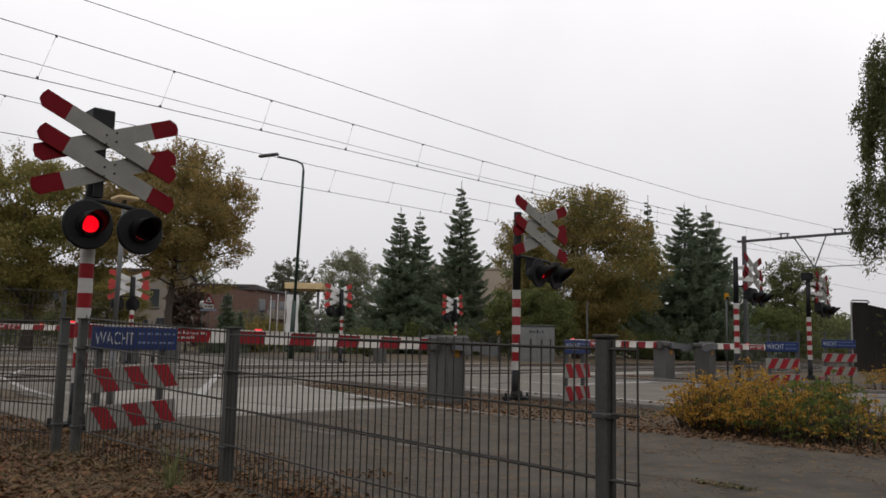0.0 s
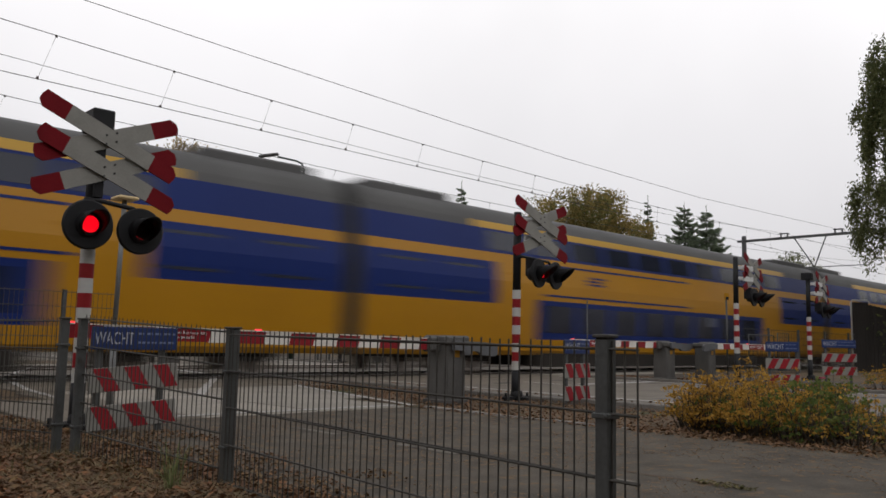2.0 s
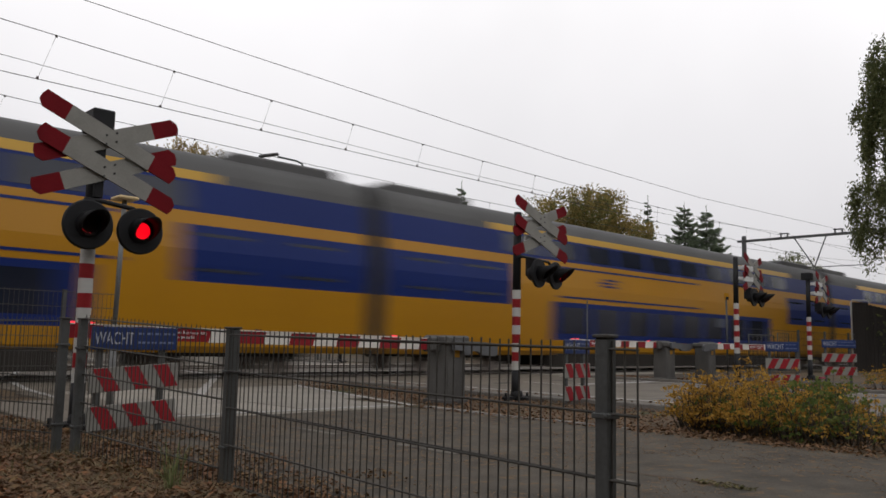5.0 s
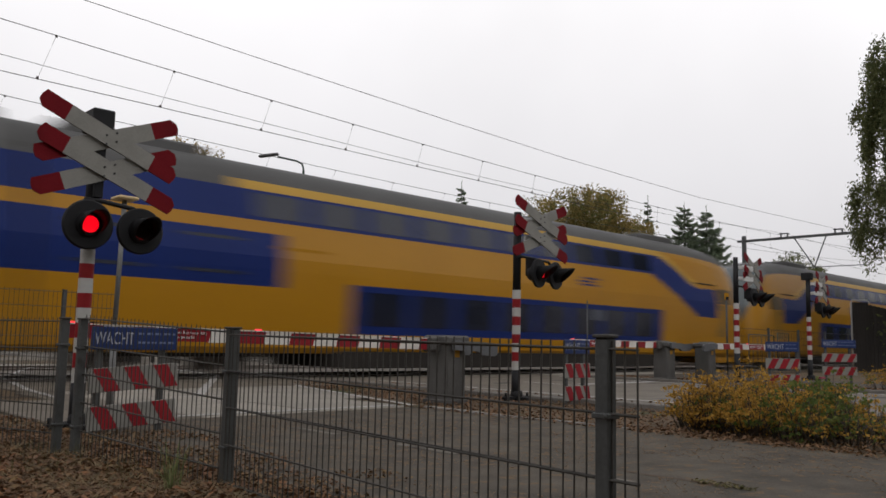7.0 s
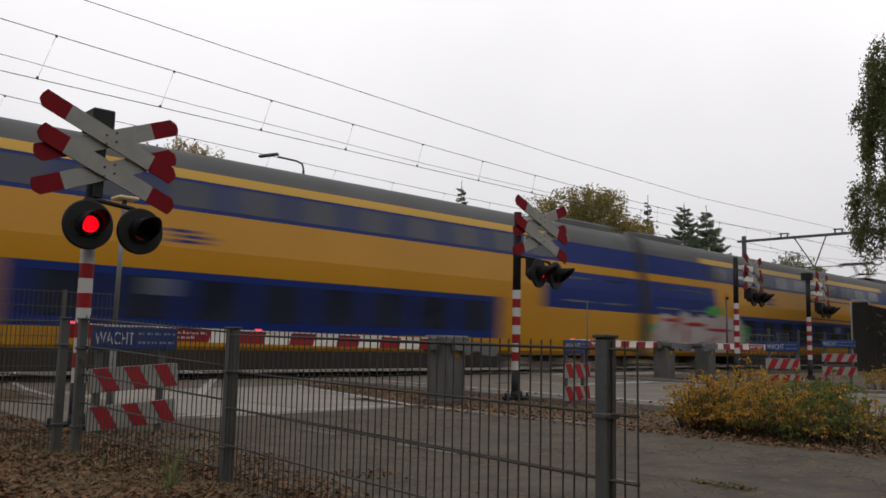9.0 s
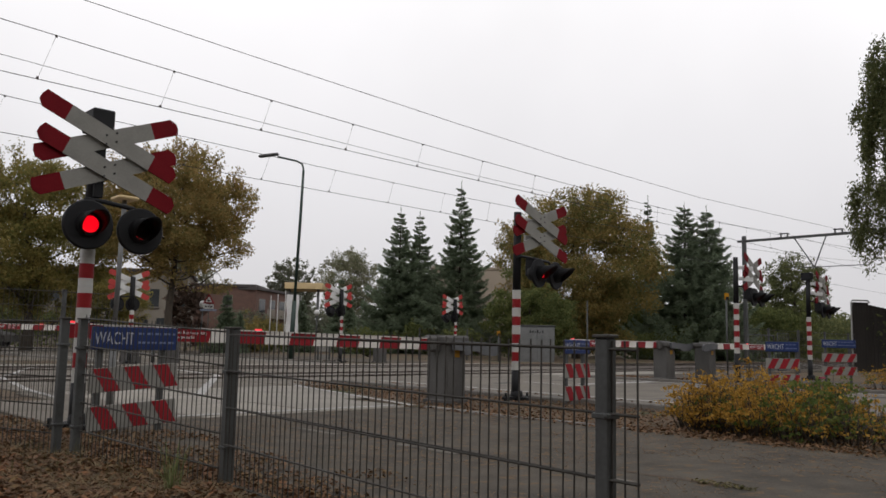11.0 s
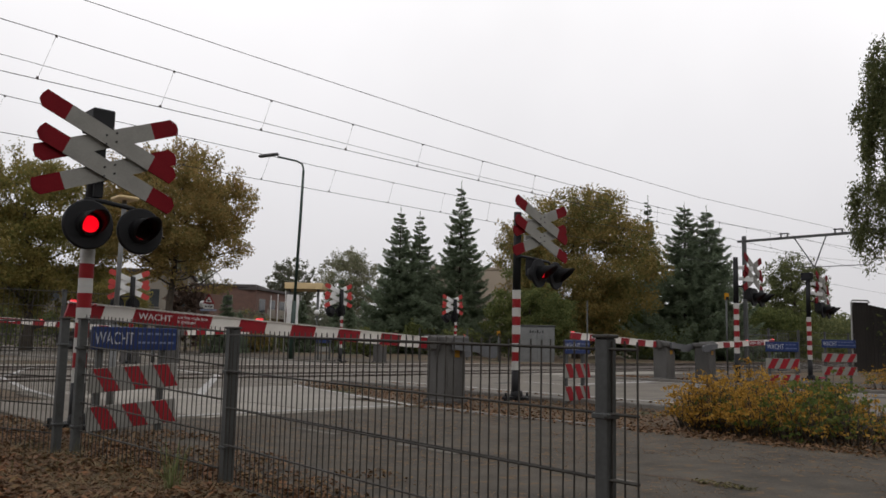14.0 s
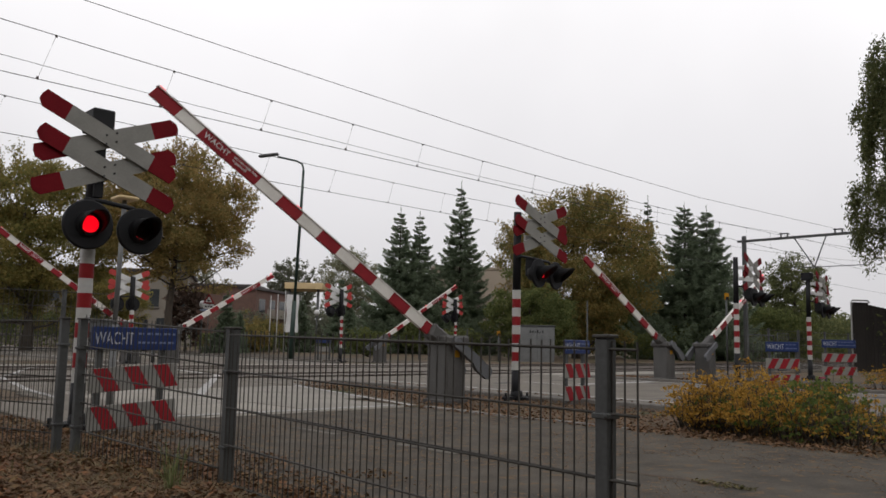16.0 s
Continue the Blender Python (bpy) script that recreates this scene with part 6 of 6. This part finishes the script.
def banner(x, y, h, cloth):
    t = thing("banner_pole" if cloth else "flag_pole", x, y, 0, 0, "white pole with a long white banner" if cloth else "bare white flag pole", "flag", "flag poles")
    bm = bmesh.new()
    tube(bm, (0, 0, -0.1), (0, 0, h), 0.03, 0.022, 8)
    part("pole", bm, "cross_back", t)
    if cloth:
        bm = bmesh.new()
        n = 10
        rows = []
        for i in range(n + 1):
            rows.append([bm.verts.new((0.1 + 0.62 * u, -0.4 * u + 0.05 * math.sin(i * 0.9 + u * 3), h - 0.2 - i * (h * 0.62) / n)) for u in (0, 0.33, 0.66, 1)])
        for a, b in zip(rows, rows[1:]):
            for k in range(3):
                bm.faces.new((a[k], a[k + 1], b[k + 1], b[k]))
        part("cloth", bm, "ink_white", t, "white banner cloth", True)
        bm = bmesh.new()
        box(bm, 0.35, -0.32, h - 1.1, 0.5, -0.28, h - 0.5)
        part("mark", bm, "canopy", t, "plain pale orange mark")


banner(27.5, 42.9, 3.8, True)
banner(27.15, 43.2, 3.6, False)
banner(26.9, 43.6, 3.5, False)


# ---- buildings behind the gardens ----
def facade(name, x, y, rz, w, d, h, wall_mat, label, windows, roof_over=0.25, roof_mat="roof_dark"):
    """A flat-roofed house; windows are (u, z, width, height) along its front, each set into a real opening frame."""
    t = thing(name, x, y, 0, rz, label, "building", "houses behind the crossing")
    bm = bmesh.new()
    box(bm, 0, 0, -0.2, w, d, h)
    part("wall", bm, wall_mat, t)
    bm = bmesh.new()
    box(bm, -roof_over, -roof_over, h, w + roof_over, d + roof_over, h + 0.28, 0.03)
    part("roof", bm, roof_mat, t)
    for u, z, ww, hh in windows:
        bm = bmesh.new()
        box(bm, u - 0.07, -0.05, z - 0.07, u + ww + 0.07, 0.02, z + hh + 0.07, 0.01)
        fr = part("window", bm, "render_grey", t, "dull window frame")
        bm = bmesh.new()
        box(bm, u, -0.062, z, u + ww, -0.04, z + hh)
        part("pane", bm, "window_dark", fr)
        bm = bmesh.new()
        box(bm, u - 0.12, -0.12, z - 0.13, u + ww + 0.12, 0.0, z - 0.07, 0.01)
        part("sill", bm, "kerb", fr)
    return t


facade("apartment_building", 17.5, 68.5, -30, 14.45, 9, 5.9, "render_grey", "grey two-storey building behind the oaks",
       [(1.0 + 1.6 * i, 3.4, 0.75, 1.4) for i in range(6)] + [(11.6, 3.2, 0.7, 1.4)] + [(13.02 + 0.35 * i, 3.2, 0.2, 1.4) for i in range(4)] + [(1.0 + 1.6 * i, 0.9, 0.9, 1.4) for i in range(8)])
facade("brick_building", 38.5, 80.0, -42, 7.6, 9, 6.2, "brick", "brown brick apartment block with a blank end wall", [(4.4, 4.2, 0.9, 1.0)])
flats = facade("brick_building", 44.2, 74.6, 35, 9, 8, 5.9, "brick", "brown brick flats with balconies behind the gardens",
               [(0.8 + 2.7 * i, z, 1.5, 1.4) for i in range(3) for z in (0.9, 3.6)])
for i in range(3):
    bm = bmesh.new()
    box(bm, 0.6 + 2.7 * i, -1.1, 3.0, 2.7 + 2.7 * i, 0, 3.12, 0.01)
    box(bm, 0.6 + 2.7 * i, -1.1, 3.12, 2.7 + 2.7 * i, -1.05, 3.95, 0.01)
    part("balcony", bm, "render_grey", flats, "pale concrete balcony")


def forecourt_canopy():
    t = thing("canopy", 38.3, 60.0, 0, -42, "flat cream canopy on slim posts far behind the gardens", "canopy")
    bm = bmesh.new()
    box(bm, 0, 0, 5.2, 3.3, 4, 5.75, 0.03)
    part("fascia", bm, "canopy", t)
    for u in (0.4, 2.9):
        bm = bmesh.new()
        tube(bm, (u, 0.4, -0.1), (u, 0.4, 5.2), 0.12, n=10)
        part("post", bm, "steel", t)


forecourt_canopy()
b = facade("beige_building", 52.0, 55.8, -40, 10.0, 10, 7.8, "render_beige", "beige rendered building behind the spruces",
           [(1.0 + 2.4 * i, z, 1.1, 1.3) for i in range(2) for z in (1.0, 4.4)], 0.1, "render_beige")
bm = bmesh.new()
box(bm, 6.3, 1.5, 7.8, 6.9, 2.1, 8.9, 0.02)
part("chimney", bm, "render_beige", b)


# ---- cabinets and fences beyond the road ----
def relay_cabinet(x, y, rz, w, h, d, label):
    t = thing("relay_cabinet", x, y, 0, rz, label, "cabinet", "trackside cabinets")
    bm = bmesh.new()
    box(bm, 0, 0, -0.05, w, d, h, 0.02)
    part("body", bm, "pole_grey", t)
    bm = bmesh.new()
    box(bm, -0.05, -0.06, h, w + 0.05, d + 0.05, h + 0.06, 0.015)
    part("cap", bm, "steel", t)
    k = 2
    for i in range(k):
        bm = bmesh.new()
        box(bm, 0.05 + i * (w - 0.05) / k, -0.025, 0.08, (i + 1) * (w - 0.05) / k, 0.0, h - 0.08, 0.008)
        dr = part("door", bm, "pole_grey", t)
        bm = bmesh.new()
        n = 9
        for j in range(n):
            u = 0.09 + i * (w - 0.05) / k + j * ((w - 0.05) / k - 0.12) / n
            box(bm, u, -0.04, 0.12, u + 0.03, -0.024, h - 0.4)
        tagged(part("ribs", bm, "pole_grey", dr), kind="stuff")
    bm = bmesh.new()
    rng = random.Random(9)
    for j in range(6):
        box(bm, 0.5 + 0.12 * j, -0.046, h - 0.32, 0.56 + 0.12 * j, -0.042, h - 0.2 + rng.uniform(-0.05, 0.05))
    part("spray_marks", bm, "black_mast", t, "dark sprayed marks")


relay_cabinet(30.0, 25.9, -44, 1.72, 1.7, 0.8, "grey ribbed steel relay cabinet with sprayed marks")
F5 = thing("mesh_fence", 0, 0, 0, label="grey mesh fence beside the relay cabinet", category="fence", group="mesh fences")
mesh_panel(F5, (26.5, 29.3), (30.0, 26.2), 0.0, 6, 0.24, pitch=0.16, r=0.003, rh=0.005)
for u in (0.0, 0.5, 1.0):
    fence_post(F5, 26.5 + 3.5 * u, 29.3 - 3.1 * u, 1.5, 0.06, ())
F4 = thing("mesh_fence", 0, 0, 0, label="grey mesh fence along the railway beyond the road", category="fence", group="mesh fences")
mesh_panel(F4, (25.5, 12.6), (40.5, 12.6), 0.0, 6, 0.25, pitch=0.15, r=0.004, rh=0.007)
for i in range(7):
    fence_post(F4, 25.5 + 2.5 * i, 12.62, 1.55 if i else 1.9, 0.07, ())


def steel_gate(x, y, w, h):
    t = thing("steel_gate", x, y, 0, 0, "tubular galvanised gate in the railway fence", "gate")
    bm = bmesh.new()
    pipe(bm, [(0, 0, 0.1), (0, 0, h), (w, 0, h), (w, 0, 0.1), (0, 0, 0.1)], 0.022, 8)
    part("gate_frame", bm, "steel", t)
    for k in range(5):
        bm = bmesh.new()
        tube(bm, (w * (k + 1) / 6, 0, 0.1), (w * (k + 1) / 6, 0, h), 0.007, n=6)
        part("bar", bm, "steel", t)


steel_gate(25.9, 12.35, 1.9, 1.3)
steel_gate(28.1, 12.35, 0.9, 1.4)


def yellow_marker(x, y, z, h):
    t = thing("marker_post", x, y, 0, -44, "thin post with a small yellow marker plate", "sign post", "yellow markers")
    bm = bmesh.new()
    tube(bm, (0, 0, -0.1), (0, 0, h), 0.03, n=8)
    part("post", bm, "steel", t)
    bm = bmesh.new()
    box(bm, -0.075, -0.05, h - 0.22, 0.075, -0.03, h, 0.01)
    pl = part("plate", bm, "train_yellow", t, "small yellow plate")
    bm = bmesh.new()
    box(bm, -0.04, -0.055, h - 0.22, 0.06, -0.05, h - 0.12)
    part("mark", bm, "black_mast", pl)


yellow_marker(24.6, 12.45, 0, 2.6)
yellow_marker(28.6, 26.0, 0, 1.42)


def dark_screen():
    t = thing("timber_screen", 35.55, 12.45, 0, -44, "dark timber screen with a pale metal top edge", "screen")
    for i in range(6):
        bm = bmesh.new()
        box(bm, 0.115 * i, 0.0, -0.05, 0.115 * i + 0.11, 0.06, 2.85, 0.006)
        part("board", bm, "dark_timber", t)
    bm = bmesh.new()
    pipe(bm, [(-0.03, 0.02, 0.0), (-0.03, 0.02, 2.85), (0.04, 0.02, 2.93), (0.66, 0.02, 2.93), (0.74, 0.02, 2.82)], 0.035, 8)
    part("edge_rail", bm, "cross_back", t, "pale metal tube edge")
    for i in range(26):
        bm = bmesh.new()
        box(bm, 0.72 + 0.16 * i, 0.05 - 0.01 * i, -0.05, 0.87 + 0.16 * i, 0.11 - 0.01 * i, 2.75 - 0.035 * i, 0.006)
        part("board", bm, "dark_timber", t)


dark_screen()
hedge("climber", [(36.3, 11.75), (40.4, 10.0)], 3.3, 0.5, "birch", "dark climber over the screen", 97, 200, 0.08)

# unseen trees, added to cut off the low sky behind the camera
hedge("hedge", [(-34, 14), (-14, -5), (0, -10), (14, -11), (44, -12)], 10.0, 2.5, "green", "unseen tall row of trees added behind the camera to block low sky", 98, 190, 0.55)
# unseen too: added so that the train's far flank mirrors dark foliage
hedge("hedge", [(44, 6.5), (90, 8), (170, 11)], 9.0, 2.0, "green", "unseen row of trees added as a dark reflection for the train", 100, 110, 0.5)


# ---- a car that passes far behind the tracks ----
def saloon_car():
    t = thing("car", 0, 0, 0, 0, "small dark grey car with a pale roof", "car")
    bm = bmesh.new()
    side = [(-2.05, 0.32), (-2.1, 0.75), (-1.95, 0.95), (-1.2, 1.0), (1.0, 0.98), (1.75, 0.88), (2.05, 0.7), (2.08, 0.34)]
    prism(bm, side, -0.82, 0.82, 0, UPRIGHT)
    part("body", bm, "box_grey", t, "dark grey body")
    bm = bmesh.new()
    vs = [bm.verts.new(p) for p in ((-1.6, -0.76, 0.98), (1.1, -0.76, 0.97), (1.1, 0.76, 0.97), (-1.6, 0.76, 0.98), (-1.45, -0.66, 1.66), (0.35, -0.66, 1.68), (0.35, 0.66, 1.68), (-1.45, 0.66, 1.66))]
    for f in ((0, 1, 5, 4), (1, 2, 6, 5), (2, 3, 7, 6), (3, 0, 4, 7)):
        bm.faces.new([vs[i] for i in f])
    part("glasshouse", bm, "car_glass", t, "car windows with the mirrored sky in their pale colour")
    bm = bmesh.new()
    box(bm, -1.5, -0.68, 1.65, 0.42, 0.68, 1.74, 0.03)
    part("roof", bm, "cross_back", t, "pale roof")
    for x in (-1.28, 1.3):
        for y in (-0.74, 0.74):
            bm = bmesh.new()
            tube(bm, (x, y - 0.1, 0.31), (x, y + 0.1, 0.31), 0.31, n=18)
            w = part("wheel", bm, "bellows", t, "black tyre")
            bm = bmesh.new()
            tube(bm, (x, y - 0.106, 0.31), (x, y + 0.106, 0.31), 0.18, n=12)
            part("rim", bm, "weight_grey", w, "grey rim")
    return t


CAR = saloon_car()


def thin_rod(x, y, h):
    bm = bmesh.new()
    tube(bm, (0, 0, -0.1), (0, 0, h), 0.016, 0.012, 8)
    r = tagged(part("marker_rod", bm, "steel"), "thin bare grey rod standing on the verge", "post")
    r.location = (x, y, 0)


thin_rod(14.2, 10.35, 1.78)


def asphalt_seam(pts, label):
    """A ragged open seam in the path with a little moss in it."""
    rng = random.Random(12)
    bm = bmesh.new()
    rows = []
    for i in range(60):
        u = i / 59 * (len(pts) - 1)
        k = min(int(u), len(pts) - 2)
        p = Vector((*pts[k], 0)).lerp(Vector((*pts[k + 1], 0)), u - k)
        w = rng.uniform(0.006, 0.02)
        rows.append((bm.verts.new((p.x - w, p.y + rng.uniform(-0.01, 0.01), 0.003)), bm.verts.new((p.x + w, p.y + rng.uniform(-0.01, 0.01), 0.003))))
    for a, b in zip(rows, rows[1:]):
        bm.faces.new((a[0], b[0], b[1], a[1]))
    tagged(part("asphalt_seam", bm, "litter"), label, kind="structure")


asphalt_seam([(4.66, 3.2), (4.63, 2.89), (4.66, 2.7), (4.64, 2.52), (4.66, 2.36), (4.69, 2.24)], "ragged dark seam in the cycle path")
fallen("moss", 420, (4.56, 2.2, 4.76, 2.6), "grass", 0.011, "moss and crumbs in the path seam", 79, 0.003, 0.014, lambda x, y: abs(x - 4.65) < 0.05 + 0.05 * noise.noise((y * 9, 0, 0)))

motions()
